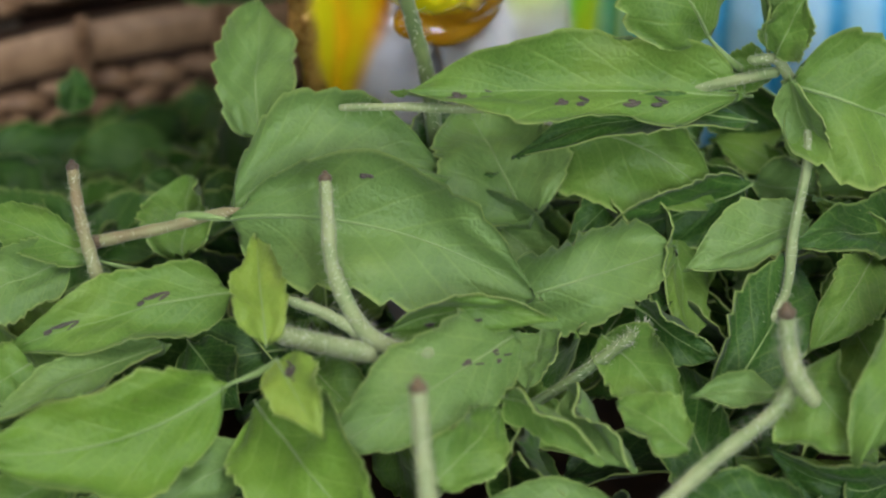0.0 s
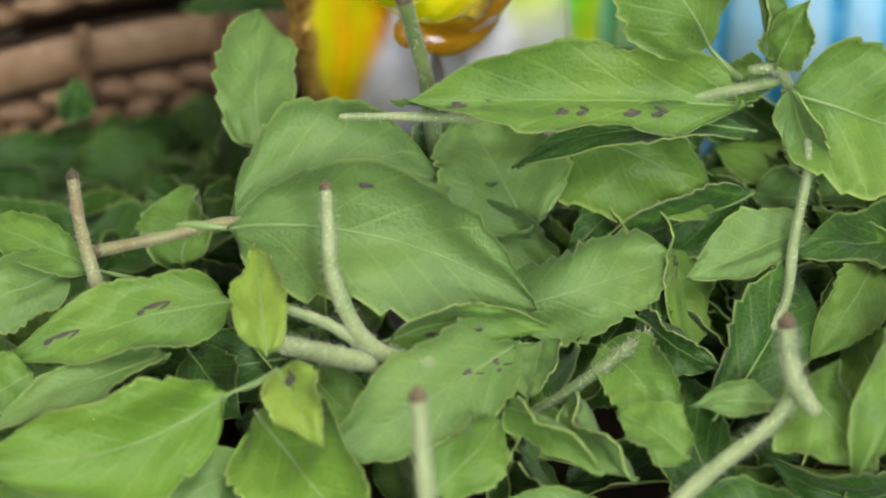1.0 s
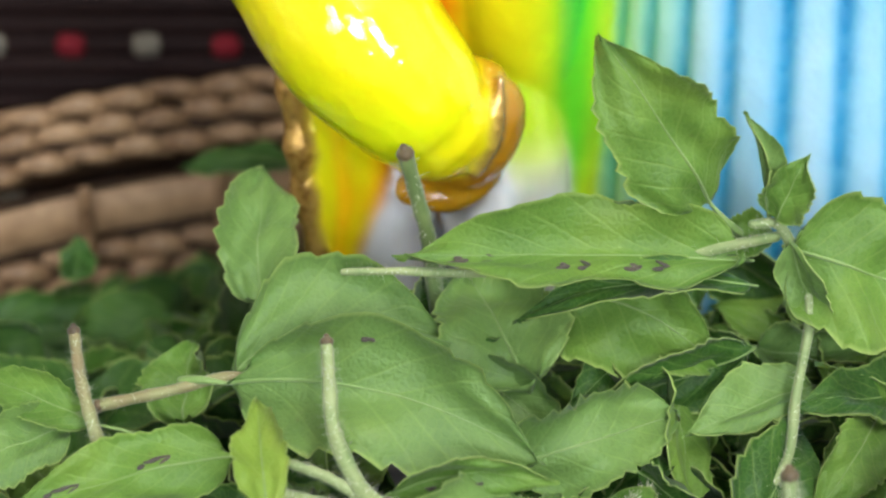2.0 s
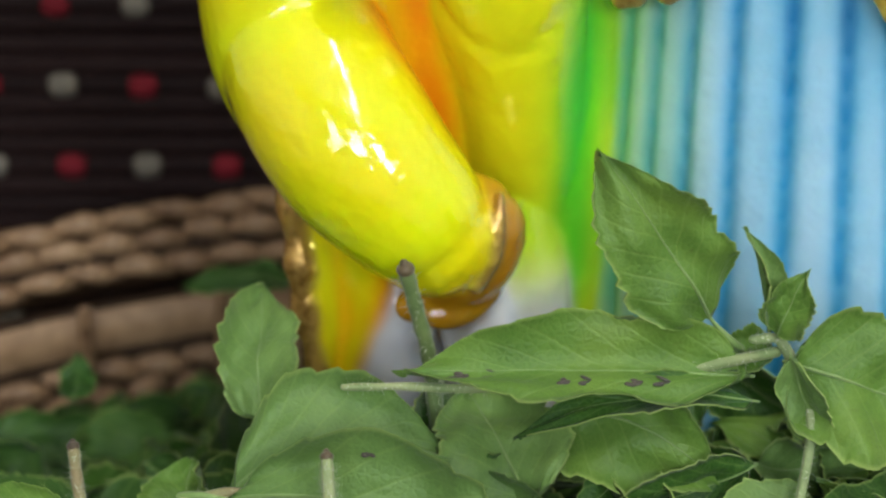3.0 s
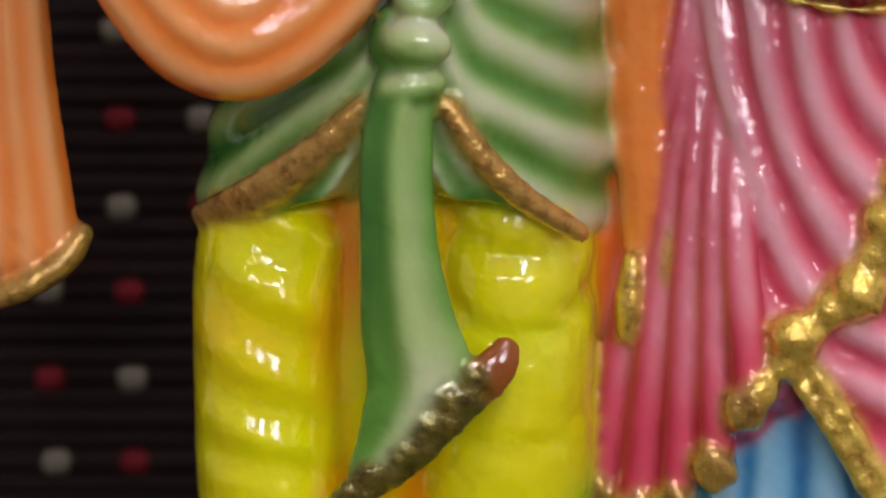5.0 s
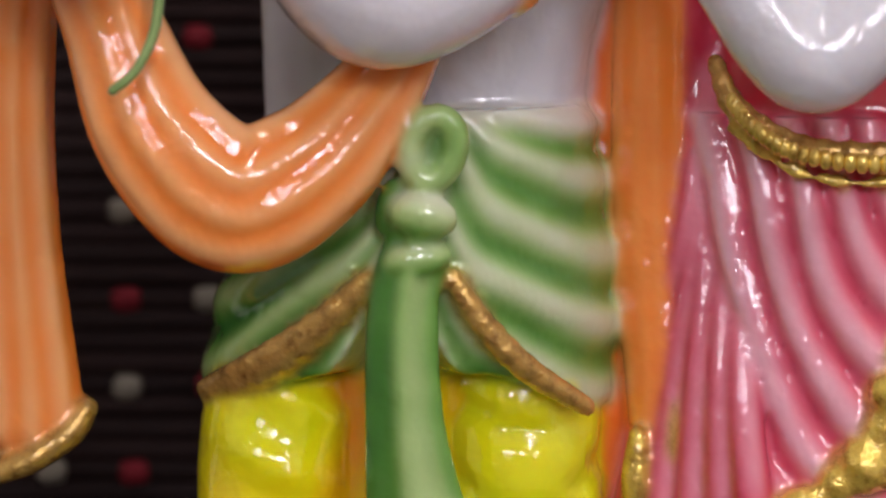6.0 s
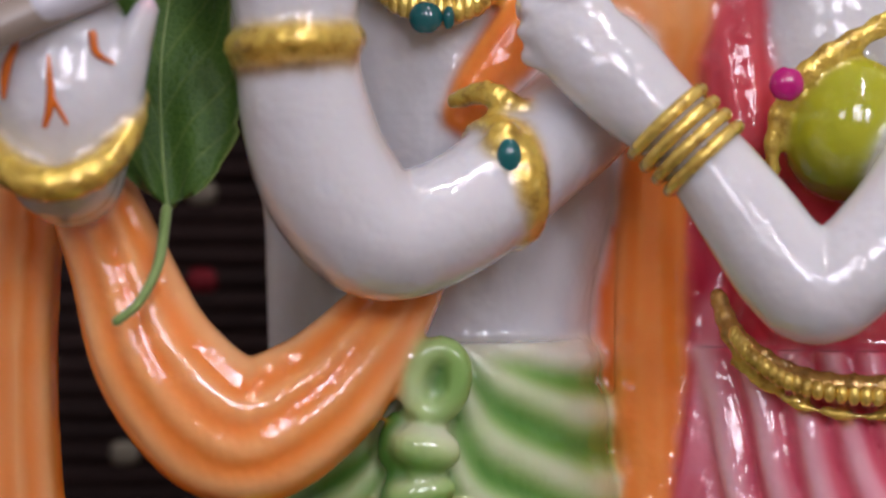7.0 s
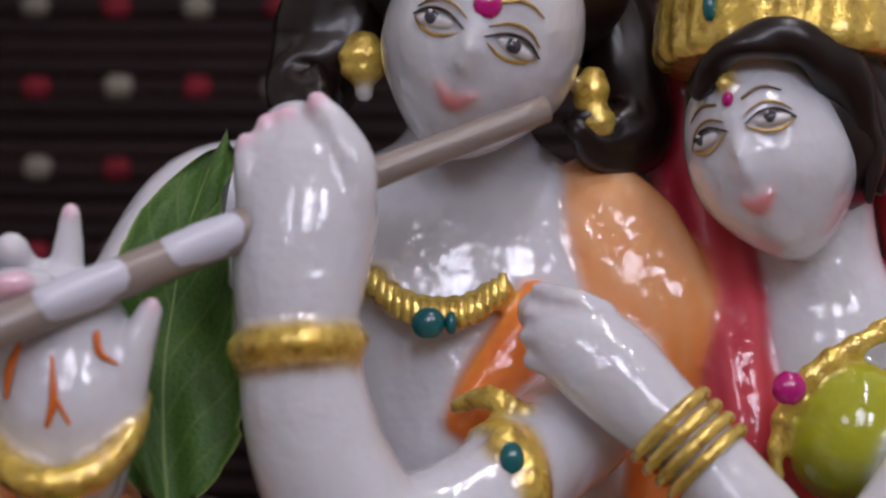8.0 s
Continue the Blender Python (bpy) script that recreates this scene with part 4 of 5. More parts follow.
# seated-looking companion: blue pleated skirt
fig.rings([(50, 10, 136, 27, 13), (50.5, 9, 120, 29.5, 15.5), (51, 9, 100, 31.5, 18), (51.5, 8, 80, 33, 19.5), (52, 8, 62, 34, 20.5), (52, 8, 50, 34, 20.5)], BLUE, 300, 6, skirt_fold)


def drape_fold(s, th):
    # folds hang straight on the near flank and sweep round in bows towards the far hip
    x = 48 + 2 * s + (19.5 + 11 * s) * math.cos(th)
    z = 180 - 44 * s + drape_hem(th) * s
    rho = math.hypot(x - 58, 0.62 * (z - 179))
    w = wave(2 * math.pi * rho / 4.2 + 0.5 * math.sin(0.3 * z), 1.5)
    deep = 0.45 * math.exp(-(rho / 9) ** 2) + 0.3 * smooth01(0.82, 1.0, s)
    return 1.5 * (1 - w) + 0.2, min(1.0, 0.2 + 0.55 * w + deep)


def drape_hem(th):
    # the hem parts in front in an upturned V
    x = math.cos(th) * 31 + 50
    if math.sin(th) > 0.3:
        return -24.0
    return -22.0 + 18.0 * max(0.0, 1 - abs(x - 41.0) / 17.0)


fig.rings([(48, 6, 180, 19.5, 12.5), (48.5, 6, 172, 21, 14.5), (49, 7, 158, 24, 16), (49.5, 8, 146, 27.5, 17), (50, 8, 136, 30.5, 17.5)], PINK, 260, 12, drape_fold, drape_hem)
# rolled fold ends with gilt caps on one flank, a double gilt edge on the other
for x0, x1, z1, y1 in ((27.4, 19.6, 113.6, -1.0), (28.6, 23.6, 112.4, -4.4), (30.0, 28.0, 114.0, -6.6), (31.8, 32.2, 119.0, -8.4), (33.6, 35.6, 126.5, -9.8)):
    fig.sweep([(x0 + 3, 3.5, 186, 1.0, 1.2), (x0 + 1, -0.5, 168, 1.4, 1.5), (x0 * 0.75 + x1 * 0.25, y1 + 2.4, 150, 1.9, 1.9), (x0 * 0.3 + x1 * 0.7, y1 + 0.4, 132 if z1 < 122 else 138, 2.2, 2.1), (x1, y1 - 0.4, z1 + 3, 2.3, 2.2)], PINK, 20, 6, lambda s, th: (0.25 * wave(3 * th, 1.5), 0.3 + 0.5 * wave(3 * th + 1.0, 1.5) + 0.35 * smooth01(0.6, 0.95, s)))
    fig.blob((x1, y1 - 0.9, z1 + 2.2), (2.7, 2.5, 3.6), BRONZE, (0, rng.uniform(-20, 20), 0), 18, lambda d: 1 + 0.1 * math.sin(5 * d.x + 3 * d.z))
for dz in (0.0, 2.6):
    fig.sweep([(40.8 + dz * 0.6, -10.4, 131.6 + dz * 0.7, 0.9, 1.1), (45.5 + dz * 0.5, -10.8, 125 + dz * 0.6, 1.15, 1.2), (52.5 + dz * 0.4, -10.8, 113.6 + dz * 0.6, 1.2, 1.2), (57, -10, 107 + dz, 1.2, 1.2)], GOLD, 14, 8, lambda s, th: (0.16 * math.sin(s * 90), 0))
for x, z, r in ((35.6, 127.6, 1.9), (36.6, 130.4, 2.4), (39.6, 133.4, 1.9), (40.8, 136.6, 2.9), (44.6, 139.6, 2.2), (47.4, 141.6, 3.2), (49.2, 145.6, 2.2), (50.4, 149.8, 2.8), (52.4, 155, 2.4), (54, 160, 2.4)):
    fig.blob((x, -10.8, z), (r * 1.1, r * 0.9, r), GOLD, (0, 30 + 9 * z, 0), 20, lambda d: 1 + 0.16 * math.sin(7 * d.z + 5 * d.x) * math.cos(6 * d.x + 2 * d.y))
# waistband
fig.sweep([(31.0, -3, 186, 1.0, 1.2), (33.0, -6, 181.0, 1.5, 1.4), (38.7, -9.2, 177.4, 1.5, 1.5), (46, -10.6, 176.4, 1.5, 1.5), (56, -10, 177, 1.5, 1.5), (66, -4, 180, 1.8, 1.4)], BRONZE, 16, 8, lambda s, th: (0.25 * math.sin(s * 90), 0))
fig.sweep([(32.2, -6, 178.6, 0.5, 0.5), (38.7, -9.4, 174.6, 0.6, 0.6), (46, -10.4, 173.2, 0.6, 0.6), (56, -10, 174, 0.6, 0.6)], GOLD, 10, 8, lambda s, th: (0.2 * math.sin(s * 120), 0))
for q in spline([(32.0, -7.4, 182.4), (34.4, -9.8, 179.4), (38.7, -11.6, 176.8), (46, -12.8, 175.6), (54, -12.6, 176)], 6)[1:]:
    fig.blob(tuple(q), (0.75, 0.8, 1.2), BANGLE_GOLD, (0, 0, 0), 12)
# bodice, chest, neck, veil
fig.rings([(47, 6, 176, 18, 12), (46, 6, 190, 14, 11), (45.5, 5, 204, 15, 11.5), (45.5, 6, 214, 15, 10), (45, 6, 220, 11, 8), (43.5, 4, 225, 7, 6.5), (42, 3, 232, 6.5, 6.2)], RED, 48, 6, lambda s, th: (0.0, 0.6))
fig.rings([(46, 3, 207, 12, 9), (45.5, 2.5, 214, 12, 9), (44.5, 2.5, 219, 9.5, 8), (43, 1.5, 224, 7.2, 7), (42, 1, 232, 6.8, 6.8)], WHITE, 40, 6)
# the near cup turns a darker olive towards its underside
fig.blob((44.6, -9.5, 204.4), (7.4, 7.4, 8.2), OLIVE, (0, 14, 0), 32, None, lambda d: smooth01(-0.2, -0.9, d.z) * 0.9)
fig.blob((59, -8, 205), (7.4, 7.4, 8.2), OLIVE, (0, -14, 0), 24)
fig.sweep([(36.8, -9, 194.5, 0.9, 1), (35.9, -11, 200, 0.9, 1), (36.6, -12, 206.5, 1.1, 1.2), (40.5, -12.5, 211.5, 1.3, 1.2), (46.5, -11.5, 215, 1.3, 1.2), (52, -9.6, 218.6, 1.2, 1.1)], GOLD, 14, 7, lambda s, th: (0.25 * math.sin(s * 70), 0))
fig.blob((36.9, -15.5, 209.2), (1.9, 1.4, 1.9), RUBY, (0, 0, 0), 16, lambda d: 1 + 0.06 * math.sin(8 * math.atan2(d.z, d.x)))


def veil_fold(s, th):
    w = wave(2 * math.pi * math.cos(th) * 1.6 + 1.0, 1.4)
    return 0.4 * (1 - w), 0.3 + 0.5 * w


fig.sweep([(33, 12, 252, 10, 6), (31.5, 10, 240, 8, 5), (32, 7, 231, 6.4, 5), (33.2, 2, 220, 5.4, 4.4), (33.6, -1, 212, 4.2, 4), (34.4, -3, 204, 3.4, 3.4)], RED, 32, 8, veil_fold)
fig.sweep([(29, 6, 212, 3.2, 3), (30, 6, 200, 3.6, 3), (29.6, 5, 186, 3.6, 3), (29, 4, 170, 3.2, 3), (28.8, 2, 154, 3.0, 3), (28.6, 0, 140, 3.2, 3)], PINK, 30, 8, lambda s, th: (0.4 * wave(3 * th, 1.5), 0.55 + 0.4 * wave(4 * math.cos(th), 1.2)))
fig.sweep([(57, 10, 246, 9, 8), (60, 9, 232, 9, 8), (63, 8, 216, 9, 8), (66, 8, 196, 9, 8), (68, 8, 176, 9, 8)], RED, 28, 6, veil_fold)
# her hand on his chest, bangles, forearm, upper arm
fig.sweep([(10.6, -13, 217.4, 2.6, 3), (13.5, -16, 214.6, 4.6, 3.6), (17.4, -17, 211.4, 5.4, 4.2), (21.5, -17.5, 207.4, 5.0, 4.4), (25, -18, 204.4, 4.4, 4.4), (28, -18.6, 201, 4.6, 4.6), (32, -20, 195.6, 5.2, 5.2), (36, -21.4, 190, 5.6, 5.6), (39.4, -22, 187.4, 5.6, 5.6), (44, -21.4, 190.5, 5.6, 5.6), (50, -19, 197, 5.8, 5.8), (56, -14, 206, 6.4, 6.4), (59, -6, 214, 7, 7)], WHITE, 30, 7)
for i, (fx, fz) in enumerate(((11.6, 219.2), (10.6, 216.8), (10.2, 214.2), (10.6, 211.6))):
    fig.sweep([(fx + 5.5, -17.6, fz - 2.2, 1.5, 1.5), (fx + 2, -17.4, fz - 0.6, 1.35, 1.4), (fx - 1.2, -15.4, fz + 0.5, 1.0, 1.1)], WHITE, 12, 5)
    fig.blob((fx - 1.5, -15.7, fz + 0.6), (0.8, 0.8, 0.8), NAIL, (0, 0, 0), 10)
for i in range(4):
    p = np.array((24.0, -18, 205.2)) + i * np.array((1.25, -0.2, -1.3))
    d = np.array((0.68, -0.12, -0.72))
    e1 = np.cross(d, (0, 1, 0))
    e1 = e1 / np.linalg.norm(e1)
    e2 = np.cross(e1, d)
    loop = [tuple(p + (e1 * math.cos(a) + e2 * math.sin(a)) * 4.9) + (0.75, 0.75) for a in np.linspace(0, 2 * math.pi, 17)]
    fig.sweep(loop, BANGLE_GOLD, 12, 2, None, False)
# her head, turned to him
KC, KR, KT = (36.5, -7.5, 235.9), (9.4, 11.5, 12.8), (2, -14, -26)
fig.blob(KC, KR, WHITE, KT, 48, face_shape(0.2))
paint_face(KC, KR, KT, (0.42, 0.10), 0.26, False)
fig.blob(on_face(KC, KR, KT, (-0.02, -0.9, 0.36), 1.01), (0.65, 0.5, 0.9), RUBY, (0, 8, 0), 12)
fig.sweep([(*on_face(KC, KR, KT, (-0.02, -0.85, 0.86), 1.05), 0.7, 0.6), (*on_face(KC, KR, KT, (-0.02, -0.9, 0.62), 1.05), 0.9, 0.7), (*on_face(KC, KR, KT, (-0.02, -0.9, 0.52), 1.04), 1.1, 0.8)], GOLD, 12, 4)
fig.blob((40.4, -2.6, 239.6), (11.4, 12, 11.5), HAIR, (0, -10, -20), 36)
fig.sweep([(27.6, -14.5, 241.5, 1.0, 1.2), (30.5, -17.2, 245.2, 1.6, 1.4), (35, -18.4, 246.6, 2.0, 1.6), (40, -17.2, 245.6, 2.8, 1.8), (44.2, -13.6, 242, 2.8, 2), (46.6, -9.6, 236.5, 2.0, 2), (47.0, -8.5, 230.5, 0.7, 0.9)], HAIR, 16, 8, lambda s, th: (0.25 * math.sin(24 * s + 2 * th), 0))
fig.sweep([(44, -9.5, 246, 4, 3), (47.6, -7.5, 240.5, 3.2, 3), (49.0, -6, 236.0, 1.8, 2), (48.6, -6, 231.8, 0.7, 0.8)], HAIR, 16, 6)
fig.sweep([(30.6, -12.6, 245.4, 2.0, 1.6), (28.0, -10.4, 242.6, 1.2, 1.4), (27.2, -9, 240, 0.5, 0.6)], HAIR, 14, 5)
fig.rings([(38.4, -4.6, 245.6, 14, 13.4), (38.4, -4.6, 247.4, 14.4, 13.8), (38.5, -4, 252, 14.0, 13.4), (38.6, -3, 260, 12.5, 12), (38.6, -2, 270, 8, 8)], GOLD, 120, 5, lambda s, th: (0.55 * wave(th * 26, 0.7) * smooth01(0.08, 0.16, s), 0))
fig.blob((28.9, -15.0, 250.6), (0.8, 0.8, 1.8), GEM, (0, 0, 0), 12)
fig.blob((49.8, -4, 235), (2.3, 2.0, 3.2), GOLD, (0, 0, 0), 16, lambda d: 1 + 0.07 * math.sin(9 * d.z))
fig.sweep([(50, -5.5, 248, 0.8, 0.8), (51.6, -5, 243, 0.8, 0.8), (53.5, -4, 238, 0.8, 0.8)], GOLD, 10, 5)


def ramp_value(mat, d, p):
    """The paint of a material at a dye value, as the ramp in its nodes gives it."""
    stops, mottle, size = RAMPS[mat]
    d += mottle * 0.5 * noise.noise(Vector(p) * size * MM)
    for (p0, c0), (p1, c1) in zip(stops, stops[1:]):
        if d <= p1:
            t = min(max((d - p0) / (p1 - p0), 0.0), 1.0)
            return [a + (b - a) * t for a, b in zip(c0[:3], c1[:3])]
    return list(stops[-1][1][:3])


def fuse(cast, soft_mats, voxel=0.48, fillet=2, spray=7):
    """Melts the large forms into one skin, blends their paint where they meet, and sets the small hard details on it."""
    soft = {i for i, m in enumerate(cast.mats) if m in soft_mats}
    faces = [f for f, k in zip(cast.f, cast.ids) if k in soft]
    paint = np.array([ramp_value(cast.mats[k], d, v) + [float(cast.mats[k] in (GOLD, BRONZE, HEM))] if k in soft else (0, 0, 0, 0) for v, d, k in zip(cast.v, cast.dye, cast.of)])
    V = np.array(cast.v)
    blue = np.array([cast.mats[k] is BLUE for k in cast.of])
    green_in = np.clip((35 - V[:, 0]) / 12, 0, 1) * blue     # yellow-green overspray on the first pleats
    paint[:, :3] *= 1 - green_in[:, None] * np.array((0.08, 0.0, 0.62))
    # bright green airbrushed over the gap between the leg and the skirt
    mist = 0.92 * np.exp(-((V[:, 0] - 18.7 - 0.05 * (V[:, 2] - 100)) / 3.3) ** 2) * np.clip((V[:, 2] - 64) / 12, 0, 1) * np.clip((124 - V[:, 2]) / 14, 0, 1) * (V[:, 1] < 12)
    mist *= np.array([cast.mats[k] in (YELLOW, LEGGREEN, BLUE) for k in cast.of])
    paint[:, :3] += mist[:, None] * (np.array(lin(64, 210, 44)[:3]) - paint[:, :3])
    temp = new("forms", to_mesh("forms", cast.v, faces, []))
    mod = temp.modifiers.new("melt", "REMESH")
    mod.mode, mod.voxel_size = "VOXEL", voxel * MM
    graph = bpy.context.evaluated_depsgraph_get()
    graph.update()
    me = bpy.data.meshes.new_from_object(temp.evaluated_get(graph))
    n = len(me.vertices)
    co = np.empty(n * 3)
    me.vertices.foreach_get("co", co)
    co = co.reshape(-1, 3)
    ed = np.empty(len(me.edges) * 2, dtype=np.int64)
    me.edges.foreach_get("vertices", ed)
    a, b = ed.reshape(-1, 2).T
    quads = [tuple(q.vertices) for q in me.polygons]
    tree = BVHTree.FromPolygons([tuple(v) for v in V * MM], faces)
    col = np.empty((n, 4))
    for i in range(n):
        place, _, k, _ = tree.find_nearest(co[i])
        f = faces[k]
        w = [1.0 / (1e-7 + (V[j, 0] * MM - place.x) ** 2 + (V[j, 1] * MM - place.y) ** 2 + (V[j, 2] * MM - place.z) ** 2) for j in f]
        t = sum(w)
        col[i] = sum(paint[j] * (x / t) for j, x in zip(f, w))
    deg = np.bincount(a, minlength=n) + np.bincount(b, minlength=n)
    deg = np.maximum(deg, 1)

    def even(q):
        return np.stack([(np.bincount(a, q[b, c], n) + np.bincount(b, q[a, c], n)) / deg for c in range(q.shape[1])], axis=1)

    for _ in range(fillet):
        co = 0.4 * co + 0.6 * even(co)
    for _ in range(spray):
        col = 0.4 * col + 0.6 * even(col)
    bpy.data.objects.remove(temp)
    # the details follow on
    hard = [(f, k) for f, k in zip(cast.f, cast.ids) if k not in soft]
    used = sorted({j for f, _ in hard for j in f})
    back = {j: n + i for i, j in enumerate(used)}
    verts = [tuple(v / MM) for v in co] + [cast.v[j] for j in used]
    out = to_mesh("figurine", verts, quads + [tuple(back[j] for j in f) for f, _ in hard], [SKIN] + cast.mats,
                  [0] * len(quads) + [k + 1 for _, k in hard], [0.0] * n + [cast.dye[j] for j in used])
    at = out.attributes.new("paint", "FLOAT_COLOR", "POINT")
    rgba = np.ones((len(verts), 4))
    rgba[:n, :3] = col[:, :3]
    at.data.foreach_set("color", rgba.ravel())
    at = out.attributes.new("gilding", "FLOAT", "POINT")
    at.data.foreach_set("value", np.concatenate([col[:, 3], np.zeros(len(used))]))
    return out


figurine = new("figurine", fuse(fig, (WHITE, YELLOW, LEGGREEN, AMBER, GREEN, ORANGE, PINK, BLUE, RED, OLIVE, ANKLE, GOLD, BRONZE, HEM, RUST, NAIL, LIP)))
tagged(figurine, "glossy painted resin figurine of an embracing couple with a flute", "figurine")

# ---------------------------------------------------------------- the leaves
VIEW = Vector((0.0, -0.83, 0.56))


def blade_mesh(name, length, half, mat, cup, bend, lat, wavy, serr, seed, thick=0.28, blunt=False):
    """A toothed blade along +x with its face to +z: folded along the midrib, bent, twisted and crumpled, with thickness."""
    r = random.Random(seed)
    nu, nv, teeth = 44, 10, r.choice((7, 9, 11, 13))
    ph, ph2, twist = r.uniform(0, 6), r.uniform(0, 6), r.uniform(-0.35, 0.35)
    full, point = r.uniform(0.52, 0.66), 0.0 if blunt else r.uniform(0.1, 0.4)
    curl, side_of, u0, lop = r.choice((0.0, 0.3, 0.6, -0.5, 0.8)), r.choice((-1, 1)), r.uniform(0.0, 0.4), r.uniform(-0.12, 0.12)
    rough = [r.choice((0.1, 0.4, 0.8, 1.3, 1.9)) for _ in range(2 * teeth + 4)]
    top, uv = [], []
    for i in range(nu + 1):
        u = i / nu
        w = (math.sin(math.pi * u ** 0.80) ** (full + point * smooth01(0.5, 0.95, u))) * (1 - 0.12 * u) * 1.03 if 0 < u < 1 else 0.0
        for j in range(nv + 1):
            v = 2 * j / nv - 1
            tooth = u * teeth % 1.0
            edge = 1.0 + (serr * rough[int(u * teeth) + (teeth if v > 0 else 0)] * (tooth - 0.55) if abs(v) > 0.99 and 0.1 < u < 0.97 else 0.0)
            sd = 2.0 if v > 0 else 0.0
            edge *= 1.0 + lop * (1 if v > 0 else -1) + 0.06 * math.sin(u * 7 + ph2 + sd) + wavy * 0.9 * math.sin(u * 15 + ph + 2 * sd) * abs(v)
            y = v * w * half * edge
            x = u * length + 0.04 * length * abs(v) * (1 if u < 0.5 else -1) * abs(2 * u - 1) ** 2
            z = cup * abs(v) ** 1.4 * w * half - bend * length * (4 * (u - 0.45) ** 2) + math.sin(twist * (u - 0.4) * 2) * y
            z += wavy * half * v * v * math.sin(u * 11 + ph + (1.7 if v > 0 else 0)) + 0.05 * half * math.sin(u * 6 + ph2) * v
            z += 0.3 * half * noise.noise((u * 4.2 + seed * 1.7, v * 2.1, 0.3)) * (1.2 if abs(v) > 0.5 else 0.8)
            z -= 0.018 * half * (0.5 + 0.5 * math.cos(2 * math.pi * (7 * u - 2.2 * abs(v) ** 0.8))) ** 4 * min(1.0, 3 * abs(v)) * w
            roll_in = curl * smooth01(0.55, 1.0, v * side_of) * math.sin(math.pi * min(1.0, max(0.0, (u - u0) / 0.6)))
            z += roll_in * 0.55 * half
            y -= side_of * max(0.0, roll_in) * 0.35 * half
            y += lat * length * 4 * u * (1 - u)
            top.append((x, y, z))
            uv.append((v, u))
    n = len(top)
    verts = top + [(x, y, z - thick) for x, y, z in top]
    faces = []
    for i in range(nu):
        for j in range(nv):
            a = i * (nv + 1) + j
            q = (a, a + nv + 1, a + nv + 2, a + 1)
            faces.append(q)
            faces.append(tuple(n + k for k in reversed(q)))
    for i in range(nu):
        for j, flip in ((0, False), (nv, True)):
            a = i * (nv + 1) + j
            q = (a, n + a, n + a + nv + 1, a + nv + 1)
            faces.append(tuple(reversed(q)) if not flip else q)
    mid = [top[i * (nv + 1) + nv // 2] for i in range(nu + 1)]
    return to_mesh(name, verts, faces, [mat], uv=uv + uv), mid


SEED = [100]


BULK = {"v": [], "f": [], "ids": [], "uv": []}
BULK_MATS = [LEAF, LEAF_PALE, LEAF_DARK_SHADE, LEAF_BRIGHT, LEAF_YOUNG]


